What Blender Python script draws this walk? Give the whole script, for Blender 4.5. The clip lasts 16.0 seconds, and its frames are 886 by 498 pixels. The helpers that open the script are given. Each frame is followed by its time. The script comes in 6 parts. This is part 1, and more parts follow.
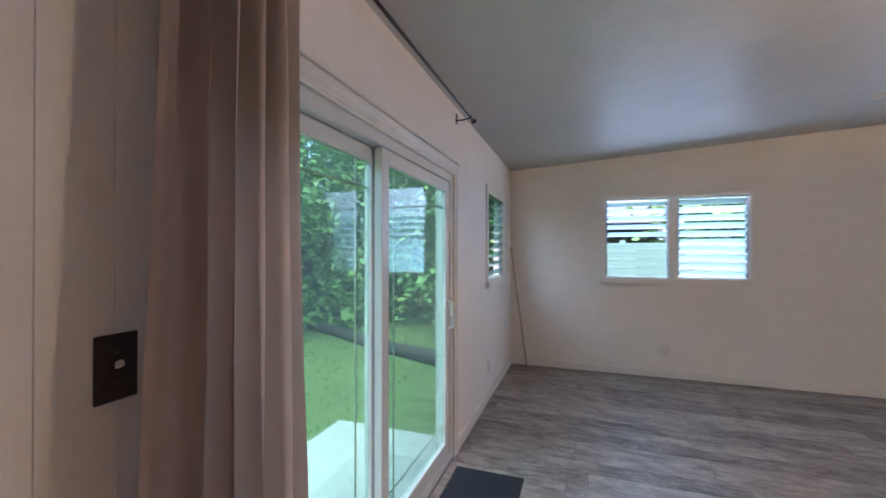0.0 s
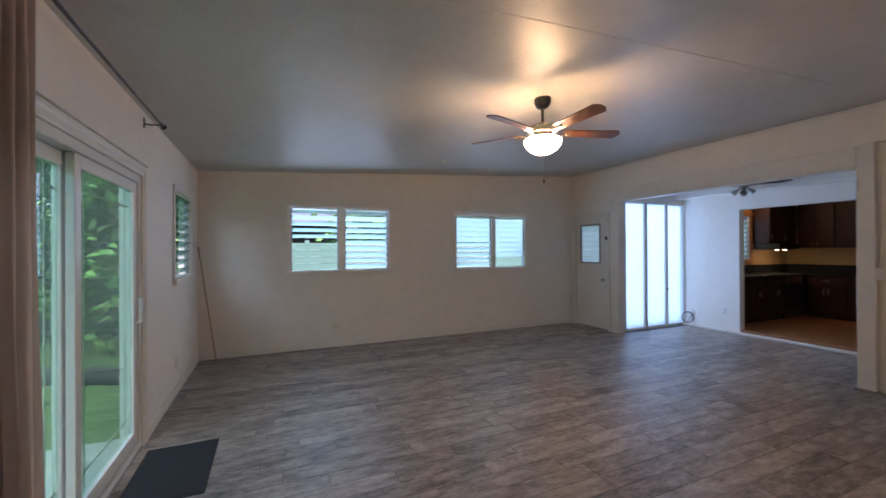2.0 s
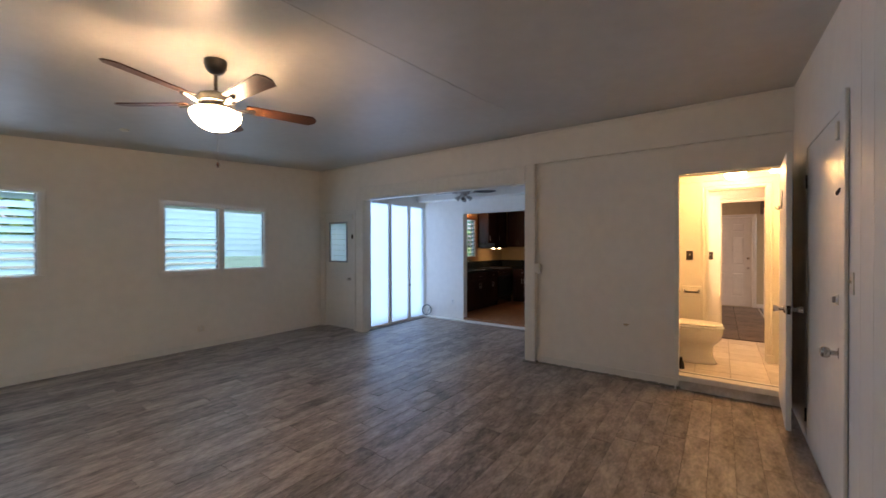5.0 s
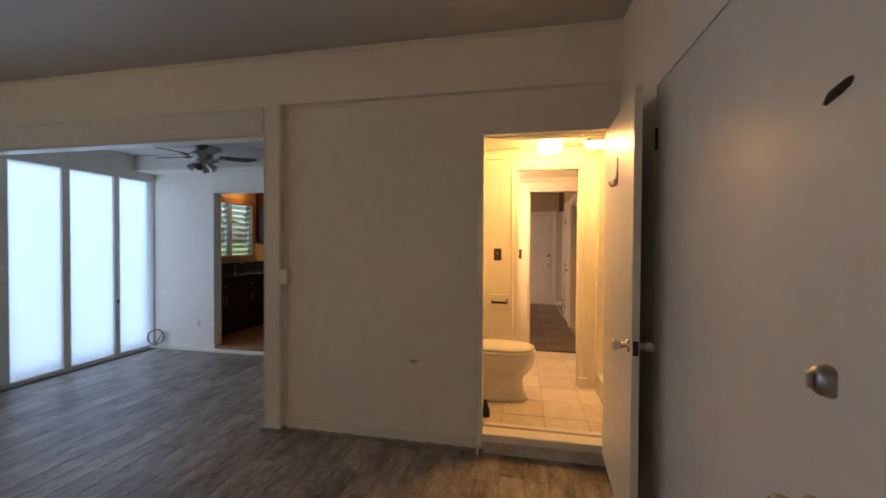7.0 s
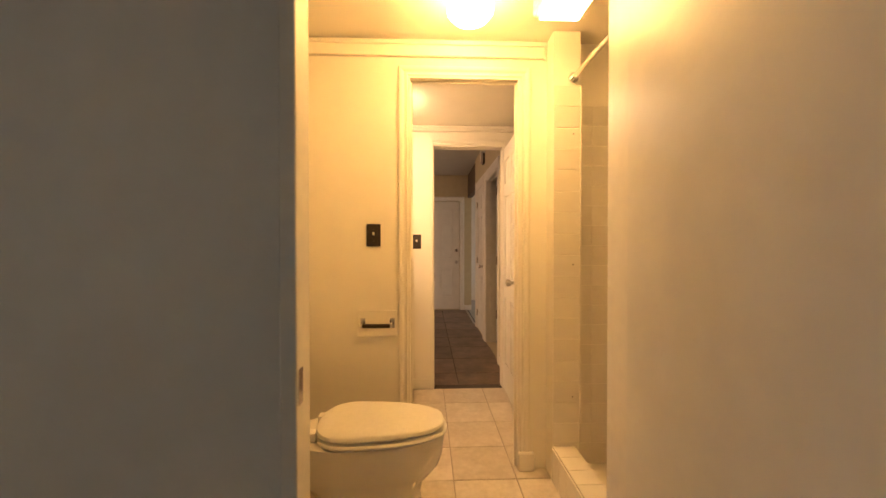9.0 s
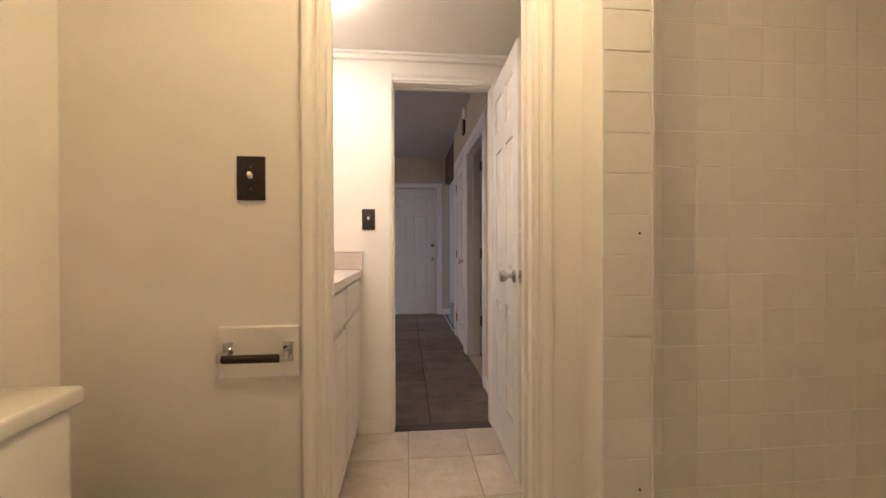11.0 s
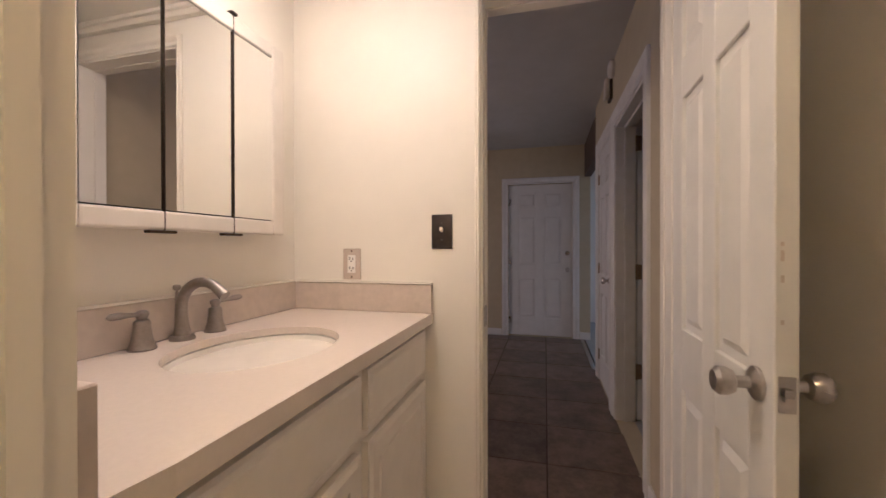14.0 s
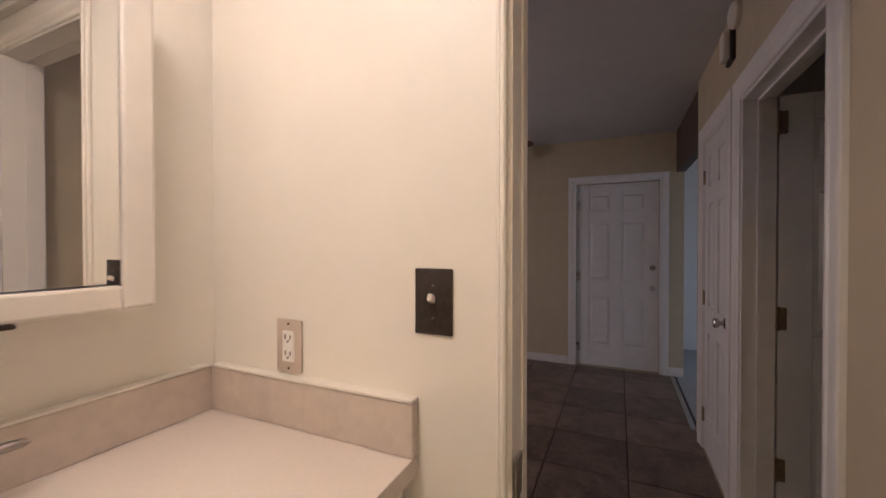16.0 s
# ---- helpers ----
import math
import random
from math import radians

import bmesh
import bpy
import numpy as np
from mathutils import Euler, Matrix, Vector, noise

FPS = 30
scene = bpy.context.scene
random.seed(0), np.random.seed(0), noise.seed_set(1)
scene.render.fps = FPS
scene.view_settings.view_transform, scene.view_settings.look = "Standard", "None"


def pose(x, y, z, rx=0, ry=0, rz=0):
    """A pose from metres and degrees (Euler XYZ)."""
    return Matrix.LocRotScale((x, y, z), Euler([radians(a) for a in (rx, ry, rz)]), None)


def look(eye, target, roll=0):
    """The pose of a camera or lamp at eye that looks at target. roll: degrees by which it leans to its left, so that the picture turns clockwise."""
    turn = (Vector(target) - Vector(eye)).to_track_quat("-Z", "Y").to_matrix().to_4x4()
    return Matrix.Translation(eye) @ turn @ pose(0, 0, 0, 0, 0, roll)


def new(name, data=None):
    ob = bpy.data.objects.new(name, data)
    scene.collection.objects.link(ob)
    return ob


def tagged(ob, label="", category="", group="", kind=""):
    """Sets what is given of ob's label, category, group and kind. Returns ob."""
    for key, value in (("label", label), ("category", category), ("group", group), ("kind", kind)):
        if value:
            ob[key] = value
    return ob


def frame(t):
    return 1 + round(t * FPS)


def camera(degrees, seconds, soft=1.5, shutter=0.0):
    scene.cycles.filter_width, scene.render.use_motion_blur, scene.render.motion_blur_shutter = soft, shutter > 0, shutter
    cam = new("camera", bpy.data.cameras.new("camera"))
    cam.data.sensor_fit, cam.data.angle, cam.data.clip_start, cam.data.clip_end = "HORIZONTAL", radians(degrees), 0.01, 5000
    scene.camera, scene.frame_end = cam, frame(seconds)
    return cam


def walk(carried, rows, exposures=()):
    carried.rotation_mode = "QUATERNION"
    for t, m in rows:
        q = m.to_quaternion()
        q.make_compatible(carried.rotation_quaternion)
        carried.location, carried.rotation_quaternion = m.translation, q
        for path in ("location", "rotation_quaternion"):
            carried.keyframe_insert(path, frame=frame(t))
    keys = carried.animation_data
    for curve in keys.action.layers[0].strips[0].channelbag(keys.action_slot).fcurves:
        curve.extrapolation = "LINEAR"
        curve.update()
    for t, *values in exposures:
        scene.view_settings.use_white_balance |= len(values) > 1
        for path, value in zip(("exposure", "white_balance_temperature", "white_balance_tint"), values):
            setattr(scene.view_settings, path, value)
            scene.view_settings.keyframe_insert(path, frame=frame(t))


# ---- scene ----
cam = camera(97.3, 16.0, shutter=0.25)
PATH = [
    (0, (-0.281, 0.331, 1.563), (-0.941, 2.219, 1.573), -0.0),
    (0.5, (-0.229, -0.006, 1.545), (-0.507, 1.974, 1.561), -0.3),
    (1, (-0.237, -0.258, 1.546), (-0.215, 1.741, 1.557), -0.3),
    (1.5, (-0.259, -0.461, 1.535), (0.217, 1.481, 1.543), -0.3),
    (2, (-0.252, -0.644, 1.544), (0.559, 1.184, 1.549), -0.3),
    (2.5, (-0.243, -0.815, 1.538), (0.735, 0.929, 1.541), -0.3),
    (3, (-0.218, -0.918, 1.547), (0.9, 0.741, 1.544), -0.2),
    (3.5, (-0.179, -0.955, 1.551), (1.057, 0.618, 1.543), -0.1),
    (3.7, (-0.155, -0.963, 1.531), (1.126, 0.573, 1.528), -0.1),
    (5.8, (1.444, -0.669, 1.579), (3.241, 0.207, 1.551), -0.1),
    (6, (1.66, -0.677, 1.571), (3.49, 0.129, 1.542), -0.1),
    (6.5, (2.208, -0.695, 1.568), (4.117, -0.098, 1.538), 0.1),
    (7, (2.732, -0.667, 1.551), (4.692, -0.267, 1.521), 0.3),
    (7.5, (3.251, -0.694, 1.526), (5.239, -0.474, 1.5), 0.4),
    (8, (3.76, -0.682, 1.472), (5.758, -0.593, 1.45), 0.2),
    (8.5, (4.2, -0.695, 1.429), (6.2, -0.696, 1.409), 0.1),
    (9, (4.592, -0.707, 1.39), (6.59, -0.788, 1.367), 0.0),
    (9.5, (4.915, -0.698, 1.343), (6.91, -0.838, 1.321), 0.0),
    (12, (6.02, -0.92, 1.235), (8.012, -1.107, 1.226), -0.2),
    (12.5, (6.266, -0.914, 1.291), (8.259, -1.081, 1.276), 0.1),
    (13, (6.432, -0.909, 1.353), (8.431, -0.97, 1.341), 0.2),
    (13.5, (6.523, -0.946, 1.363), (8.516, -0.779, 1.353), 0.0),
    (14, (6.559, -0.975, 1.358), (8.494, -0.468, 1.349), -0.1),
    (14.5, (6.613, -0.992, 1.362), (8.485, -0.287, 1.354), -0.1),
    (15, (6.761, -0.973, 1.387), (8.601, -0.189, 1.381), -0.1),
    (15.5, (7.009, -0.926, 1.449), (8.84, -0.121, 1.432), 0.1),
    (16, (7.26, -0.928, 1.518), (9.083, -0.107, 1.498), -0.0),
]
EXPOSURES = [(0.0, 2.33, 5600, 34), (1.5, 1.95, 5850, 33), (3.5, 1.78, 5850, 31), (6.0, 1.68, 6350, 29), (7.2, 1.37, 7000, 28), (8.6, 1.27, 7800, 22), (9.5, 1.14, 4800, 19), (11.8, 0.84, 4230, 17), (13.5, 0.56, 4300, 20), (16.0, 0.33, 4300, 20)]
walk(cam, [(t, look(eye, target, roll)) for t, eye, target, roll in PATH], EXPOSURES)

# ---- world, sun and large lights ----
world = bpy.data.worlds.new("overcast_sky")
scene.world = world
world.use_nodes = True
wn = world.node_tree.nodes
sky = wn.new("ShaderNodeTexSky")
sky.sky_type = "NISHITA"
sky.sun_disc = False
sky.sun_elevation, sky.sun_rotation = radians(64), radians(180)
sky.air_density, sky.dust_density, sky.ozone_density = 1.0, 4.0, 1.0
wn["Background"].inputs["Strength"].default_value = 0.15
pale = wn.new("ShaderNodeHueSaturation")
pale.inputs["Saturation"].default_value = 0.75
world.node_tree.links.new(sky.outputs[0], pale.inputs["Color"])
world.node_tree.links.new(pale.outputs[0], wn["Background"].inputs["Color"])


def lamp(name, kind, m, power, colour, size=None, size_y=None, radius=0.05):
    data = bpy.data.lights.new(name, kind)
    data.energy, data.color = power, colour
    if kind == "AREA":
        data.shape, data.size, data.size_y = "RECTANGLE", size, size_y or size
    elif kind == "POINT":
        data.shadow_soft_size = radius
    ob = new(name, data)
    ob.matrix_world = m
    return ob


sun = bpy.data.lights.new("sun", "SUN")
sun.energy, sun.angle, sun.color = 1.1, radians(20), (1.0, 0.96, 0.9)
new("sun", sun).matrix_world = look((0, 0, 30), (0, 14, 0))

DAY = (0.60, 0.81, 1.0)
WARM = (1.0, 0.62, 0.25)
BATH = (1.0, 0.565, 0.165)
lamp("sky_light_frosted", "AREA", look((6.6, 4.72, 1.25), (6.6, 0, 1.1)), 7.5, DAY, 1.6, 2.3)
lamp("sky_light_window_a", "AREA", look((0.8, 6.02, 1.8), (0.8, 3.4, 0.3)), 5.6, DAY, 1.6, 1.6)
lamp("sky_light_window_b", "AREA", look((3.6, 6.02, 1.8), (3.6, 3.4, 0.3)), 4.0, DAY, 1.6, 1.6)
# Added lamp hung outside above view; boosts the daylight through the slider.
lamp("slider_fill_light", "AREA", look((-2.7, 2.3, 3.05), (2.5, 2.6, 0.6)), 14, DAY, 3.2, 1.3)
lamp("sky_light_kitchen", "AREA", look((8.85, 4.6, 1.8), (8.85, 0, 0.9)), 1.2, DAY, 1.0, 0.9)
# Stands in for daylight from the side room, tinted warm.
lamp("sky_light_hall_side", "AREA", look((11.4, -3.8, 1.4), (11.2, 0, 0.6)), 5.0, (1.0, 0.74, 0.55), 1.4, 1.8)
# Warm fill lamp added to brighten the hall; no source known there.
lamp("hall_fill_far", "AREA", look((9.8, 1.74, 1.6), (9.8, 0, 0.8)), 17, (1.0, 0.63, 0.38), 1.6, 1.2)
for k in range(3):
    lamp("fan_bulb", "POINT", pose(1.926 + 0.105 * math.cos(-1.26 + k * 2.094), 2.107 + 0.105 * math.sin(-1.26 + k * 2.094), 2.484), 7.0, WARM, radius=0.02)
lamp("kitchen_bulb", "POINT", pose(8.95, 4.25, 2.45), 1.3, (1.0, 0.55, 0.2), radius=0.06)


# ---- materials ----
def material(name, colour, rough=0.5, metal=0.0, grain=30.0, vary=0.12, bump=0.05, stain=0.0, stain_scale=1.5,
             stain_colour=None, stretch=(1, 1, 1), coat=0.0, ior=1.45, bump_scale=None):
    """A painted or solid surface, with fine grain, broad stains and relief."""
    m = bpy.data.materials.new(name)
    m.use_nodes = True
    nt = m.node_tree
    n, link = nt.nodes, nt.links.new
    b = n["Principled BSDF"]
    b.inputs["Roughness"].default_value, b.inputs["Metallic"].default_value = rough, metal
    b.inputs["IOR"].default_value, b.inputs["Coat Weight"].default_value = ior, coat
    tc, mp = n.new("ShaderNodeTexCoord"), n.new("ShaderNodeMapping")
    mp.inputs["Scale"].default_value = stretch
    link(tc.outputs["Object"], mp.inputs["Vector"])
    fine, broad = n.new("ShaderNodeTexNoise"), n.new("ShaderNodeTexNoise")
    fine.inputs["Scale"].default_value, fine.inputs["Detail"].default_value = grain, 6
    broad.inputs["Scale"].default_value, broad.inputs["Detail"].default_value = stain_scale, 4
    for t in (fine, broad):
        link(mp.outputs[0], t.inputs["Vector"])
    ramp = n.new("ShaderNodeMapRange")
    ramp.inputs["From Min"].default_value, ramp.inputs["From Max"].default_value = 0.3, 0.7
    ramp.inputs["To Min"].default_value, ramp.inputs["To Max"].default_value = 1 - vary, 1 + vary * 0.4
    link(fine.outputs["Fac"], ramp.inputs["Value"])
    scale = n.new("ShaderNodeMix")
    scale.data_type, scale.blend_type = "RGBA", "MULTIPLY"
    scale.inputs["Factor"].default_value = 1.0
    scale.inputs["A"].default_value = (*colour, 1)
    link(ramp.outputs[0], scale.inputs["B"])
    out = scale.outputs["Result"]
    if stain:
        cut = n.new("ShaderNodeMapRange")
        cut.inputs["From Min"].default_value, cut.inputs["From Max"].default_value = 0.48, 0.72
        cut.inputs["To Max"].default_value = stain
        link(broad.outputs["Fac"], cut.inputs["Value"])
        mix = n.new("ShaderNodeMix")
        mix.data_type = "RGBA"
        mix.inputs["B"].default_value = (*(stain_colour or [c * 0.6 for c in colour]), 1)
        link(cut.outputs[0], mix.inputs["Factor"])
        link(out, mix.inputs["A"])
        out = mix.outputs["Result"]
    link(out, b.inputs["Base Color"])
    rr = n.new("ShaderNodeMapRange")
    rr.inputs["To Min"].default_value, rr.inputs["To Max"].default_value = max(0.02, rough - 0.08), min(1, rough + 0.08)
    link(broad.outputs["Fac"], rr.inputs["Value"])
    link(rr.outputs[0], b.inputs["Roughness"])
    if bump:
        relief = n.new("ShaderNodeTexNoise")
        relief.inputs["Scale"].default_value, relief.inputs["Detail"].default_value = bump_scale or grain * 2, 3
        link(mp.outputs[0], relief.inputs["Vector"])
        bp = n.new("ShaderNodeBump")
        bp.inputs["Strength"].default_value, bp.inputs["Distance"].default_value = bump, 0.01
        link(relief.outputs["Fac"], bp.inputs["Height"])
        link(bp.outputs[0], b.inputs["Normal"])
    return m


def piece_material(name, dark, light, rough, streak, coat=0.0, bump=0.15, seed_scale=40.0, own_tone=0.12, span=(0.3, 0.72)):
    """Planks or tiles: each piece takes its own tone and its own stretch of the grain."""
    m = bpy.data.materials.new(name)
    m.use_nodes = True
    nt = m.node_tree
    n, link = nt.nodes, nt.links.new
    b = n["Principled BSDF"]
    b.inputs["Coat Weight"].default_value = coat
    tc, info, mp = n.new("ShaderNodeTexCoord"), n.new("ShaderNodeObjectInfo"), n.new("ShaderNodeMapping")
    island = n.new("ShaderNodeNewGeometry")
    add = n.new("ShaderNodeMath")
    link(info.outputs["Random"], add.inputs[0])
    link(island.outputs["Random Per Island"], add.inputs[1])
    shift = n.new("ShaderNodeMath")
    shift.operation = "MULTIPLY"
    shift.inputs[1].default_value = seed_scale
    link(add.outputs[0], shift.inputs[0])
    link(tc.outputs["Object"], mp.inputs["Vector"])
    link(shift.outputs[0], mp.inputs["Location"])
    mp.inputs["Scale"].default_value = streak
    a, c = n.new("ShaderNodeTexNoise"), n.new("ShaderNodeTexNoise")
    a.inputs["Scale"].default_value, a.inputs["Detail"].default_value, a.inputs["Roughness"].default_value = 1.7, 9, 0.7
    c.inputs["Scale"].default_value, c.inputs["Detail"].default_value = 9.0, 5
    link(mp.outputs[0], a.inputs["Vector"])
    link(mp.outputs[0], c.inputs["Vector"])
    ramp = n.new("ShaderNodeValToRGB")
    ramp.color_ramp.elements[0].position, ramp.color_ramp.elements[0].color = span[0], (*dark, 1)
    ramp.color_ramp.elements[1].position, ramp.color_ramp.elements[1].color = span[1], (*light, 1)
    mid = ramp.color_ramp.elements.new(0.5)
    mid.color = (*[(p * 0.55 + q * 0.45) for p, q in zip(dark, light)], 1)
    mix = n.new("ShaderNodeMath")
    mix.operation = "MULTIPLY_ADD"
    mix.inputs[1].default_value, mix.inputs[2].default_value = 0.35, -0.17
    link(c.outputs["Fac"], mix.inputs[0])
    tot = n.new("ShaderNodeMath")
    link(a.outputs["Fac"], tot.inputs[0])
    link(mix.outputs[0], tot.inputs[1])
    own = n.new("ShaderNodeMapRange")
    own.inputs["To Min"].default_value, own.inputs["To Max"].default_value = -own_tone, own_tone
    wrap = n.new("ShaderNodeMath")
    wrap.operation = "FRACT"
    link(add.outputs[0], wrap.inputs[0])
    link(wrap.outputs[0], own.inputs["Value"])
    tot2 = n.new("ShaderNodeMath")
    link(tot.outputs[0], tot2.inputs[0])
    link(own.outputs[0], tot2.inputs[1])
    link(tot2.outputs[0], ramp.inputs["Fac"])
    link(ramp.outputs[0], b.inputs["Base Color"])
    rr = n.new("ShaderNodeMapRange")
    rr.inputs["To Min"].default_value, rr.inputs["To Max"].default_value = rough - 0.1, rough + 0.1
    link(c.outputs["Fac"], rr.inputs["Value"])
    link(rr.outputs[0], b.inputs["Roughness"])
    bp = n.new("ShaderNodeBump")
    bp.inputs["Strength"].default_value, bp.inputs["Distance"].default_value = bump, 0.004
    link(tot.outputs[0], bp.inputs["Height"])
    link(bp.outputs[0], b.inputs["Normal"])
    return m


def glow(name, colour, strength):
    m = bpy.data.materials.new(name)
    m.use_nodes = True
    b = m.node_tree.nodes["Principled BSDF"]
    b.inputs["Base Color"].default_value = (0.85, 0.82, 0.75, 1)
    b.inputs["Emission Color"].default_value, b.inputs["Emission Strength"].default_value = (*colour, 1), strength
    b.inputs["Roughness"].default_value = 0.25
    return m


def glass(name, colour=(1, 1, 1), rough=0.0, film=0.0, graze=0.42):
    """A thin pane: mostly see-through, with a glossy face."""
    m = bpy.data.materials.new(name)
    m.use_nodes = True
    nt = m.node_tree
    n, link = nt.nodes, nt.links.new
    n.remove(n["Principled BSDF"])
    clear, shine, mix, fres = n.new("ShaderNodeBsdfTransparent"), n.new("ShaderNodeBsdfGlossy"), n.new("ShaderNodeMixShader"), n.new("ShaderNodeLayerWeight")
    clear.inputs["Color"].default_value = (*colour, 1)
    shine.inputs["Roughness"].default_value = rough
    power, gain = n.new("ShaderNodeMath"), n.new("ShaderNodeMath")
    power.operation, power.inputs[1].default_value = "POWER", 4.0
    gain.operation, gain.inputs[1].default_value, gain.inputs[2].default_value = "MULTIPLY_ADD", graze, 0.04
    fres.inputs["Blend"].default_value = 0.5
    link(fres.outputs["Facing"], power.inputs[0])
    link(power.outputs[0], gain.inputs[0])
    link(gain.outputs[0], mix.inputs["Fac"])
    link(clear.outputs[0], mix.inputs[1])
    link(shine.outputs[0], mix.inputs[2])
    out = mix.outputs[0]
    if film:
        # Green translucent share imitates the pane's milky, reflected haze.
        milky, haze = n.new("ShaderNodeBsdfTranslucent"), n.new("ShaderNodeMixShader")
        milky.inputs["Color"].default_value = (0.62, 0.9, 0.8, 1)
        haze.inputs["Fac"].default_value = film
        link(out, haze.inputs[1])
        link(milky.outputs[0], haze.inputs[2])
        out = haze.outputs[0]
    link(out, n["Material Output"].inputs["Surface"])
    return m


def frosted(name, colour, amount=0.9):
    """Obscure glass: passes light on scattered."""
    m = bpy.data.materials.new(name)
    m.use_nodes = True
    nt = m.node_tree
    n, link = nt.nodes, nt.links.new
    n.remove(n["Principled BSDF"])
    t, d, mix = n.new("ShaderNodeBsdfTranslucent"), n.new("ShaderNodeBsdfDiffuse"), n.new("ShaderNodeMixShader")
    noise_t = n.new("ShaderNodeTexNoise")
    noise_t.inputs["Scale"].default_value = 2.0
    ramp = n.new("ShaderNodeValToRGB")
    ramp.color_ramp.elements[0].color = (*[c * 0.9 for c in colour], 1)
    ramp.color_ramp.elements[1].color = (*colour, 1)
    link(noise_t.outputs["Fac"], ramp.inputs["Fac"])
    link(ramp.outputs[0], t.inputs["Color"])
    d.inputs["Color"].default_value = (*colour, 1)
    mix.inputs["Fac"].default_value = 1 - amount
    link(t.outputs[0], mix.inputs[1])
    link(d.outputs[0], mix.inputs[2])
    link(mix.outputs[0], n["Material Output"].inputs["Surface"])
    return m


WALL = material("cream_wall_paint", (0.81, 0.77, 0.70), 0.55, grain=8, vary=0.04, bump=0.08, bump_scale=60, stain=0.10, stain_scale=1.2, stain_colour=(0.62, 0.57, 0.48))
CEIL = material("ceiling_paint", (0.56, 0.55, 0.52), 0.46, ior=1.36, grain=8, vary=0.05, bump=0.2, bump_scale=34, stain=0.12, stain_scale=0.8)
TRIM = material("white_trim_paint", (0.78, 0.75, 0.68), 0.38, grain=15, vary=0.05, bump=0.04, stain=0.12, stain_scale=3)
DOORP = material("white_door_paint", (0.76, 0.74, 0.68), 0.36, grain=10, vary=0.05, bump=0.06, bump_scale=40, stain=0.1, stain_scale=2)
BWALL = material("bathroom_wall_paint", (0.81, 0.77, 0.68), 0.45, grain=6, vary=0.03, bump=0.03, bump_scale=40)
HWALL = material("hall_wall_paint", (0.55, 0.47, 0.30), 0.6, grain=10, vary=0.06, bump=0.06, bump_scale=60)
PLANK = piece_material("wood_look_plank", (0.070, 0.058, 0.053), (0.43, 0.37, 0.325), 0.40, (2.4, 6.0, 1.0), own_tone=0.08, span=(0.3, 0.72))
GROUT = material("dark_grout", (0.075, 0.062, 0.056), 0.8, grain=60, vary=0.3, bump=0.2)
TILE = piece_material("beige_floor_tile", (0.50, 0.43, 0.34), (0.70, 0.63, 0.53), 0.33, (4, 4, 4))
TGROUT = material("grey_grout", (0.40, 0.34, 0.27), 0.85, grain=80, vary=0.2)
HTILE = piece_material("brown_slate_tile", (0.064, 0.045, 0.034), (0.225, 0.16, 0.118), 0.38, (4, 4, 4), bump=0.3)
STILE = piece_material("white_glazed_tile", (0.70, 0.66, 0.58), (0.76, 0.72, 0.64), 0.16, (2, 2, 2), bump=0.02)
KFLOOR = piece_material("kitchen_cork_floor", (0.24, 0.10, 0.04), (0.42, 0.2, 0.09), 0.4, (3, 6, 3))
CURTAIN = material("beige_curtain_cloth", (0.75, 0.59, 0.50), 0.85, grain=14, vary=0.06, bump=0.03, bump_scale=160, stretch=(1, 1, 0.3))
METAL = material("brushed_nickel", (0.52, 0.49, 0.45), 0.28, 1.0, grain=120, vary=0.1, bump=0.01)
CHROME = material("chrome", (0.72, 0.71, 0.69), 0.1, 1.0, grain=60, vary=0.05, bump=0.0)
BRONZE = material("dark_bronze", (0.06, 0.045, 0.035), 0.35, 0.85, grain=60, vary=0.2, bump=0.02)
PLATE = material("dark_bronze_plate", (0.045, 0.034, 0.028), 0.45, 0.3, grain=90, vary=0.3, bump=0.05)
IVORY = material("ivory_plastic", (0.72, 0.66, 0.54), 0.35, grain=50, vary=0.05, bump=0.01)
WHITEP = material("white_plastic", (0.8, 0.78, 0.73), 0.35, grain=50, vary=0.04, bump=0.01)
PEWTER = material("dark_pewter", (0.16, 0.145, 0.13), 0.42, 0.9, grain=80, vary=0.15, bump=0.01)
BEIGE = material("beige_socket_plate", (0.52, 0.44, 0.36), 0.4, grain=50, vary=0.05, bump=0.01)
BLADE = material("walnut_fan_blade", (0.085, 0.035, 0.018), 0.38, grain=12, vary=0.35, bump=0.05, stretch=(1, 8, 1))
BLACK = material("black_rubber", (0.02, 0.02, 0.022), 0.7, grain=150, vary=0.3, bump=0.3)
MAT_RIB = material("charcoal_mat_fibre", (0.045, 0.05, 0.058), 0.95, grain=300, vary=0.4, bump=0.5)
CERAMIC = material("white_ceramic", (0.82, 0.79, 0.72), 0.12, grain=20, vary=0.02, bump=0.0)
QUARTZ = material("beige_quartz", (0.70, 0.625, 0.55), 0.2, grain=120, vary=0.03, bump=0.0, stain=0.05, stain_scale=5)
SPLASH = material("beige_stone_splash", (0.60, 0.52, 0.44), 0.35, grain=40, vary=0.08, bump=0.02, stain=0.25, stain_scale=9)
VANITY = material("cream_cabinet_paint", (0.76, 0.71, 0.63), 0.4, grain=14, vary=0.05, bump=0.03)
CHERRY = material("dark_cherry_wood", (0.042, 0.013, 0.007), 0.42, grain=7, vary=0.4, bump=0.04, stretch=(6, 6, 0.7))
OAK = material("oak_window_wood", (0.42, 0.22, 0.09), 0.4, grain=9, vary=0.3, bump=0.04, stretch=(1, 1, 8))
GRANITE = material("dark_granite", (0.03, 0.035, 0.035), 0.15, grain=90, vary=0.6, bump=0.0)
STEEL = material("stainless_steel", (0.5, 0.5, 0.5), 0.25, 1.0, grain=90, vary=0.08)
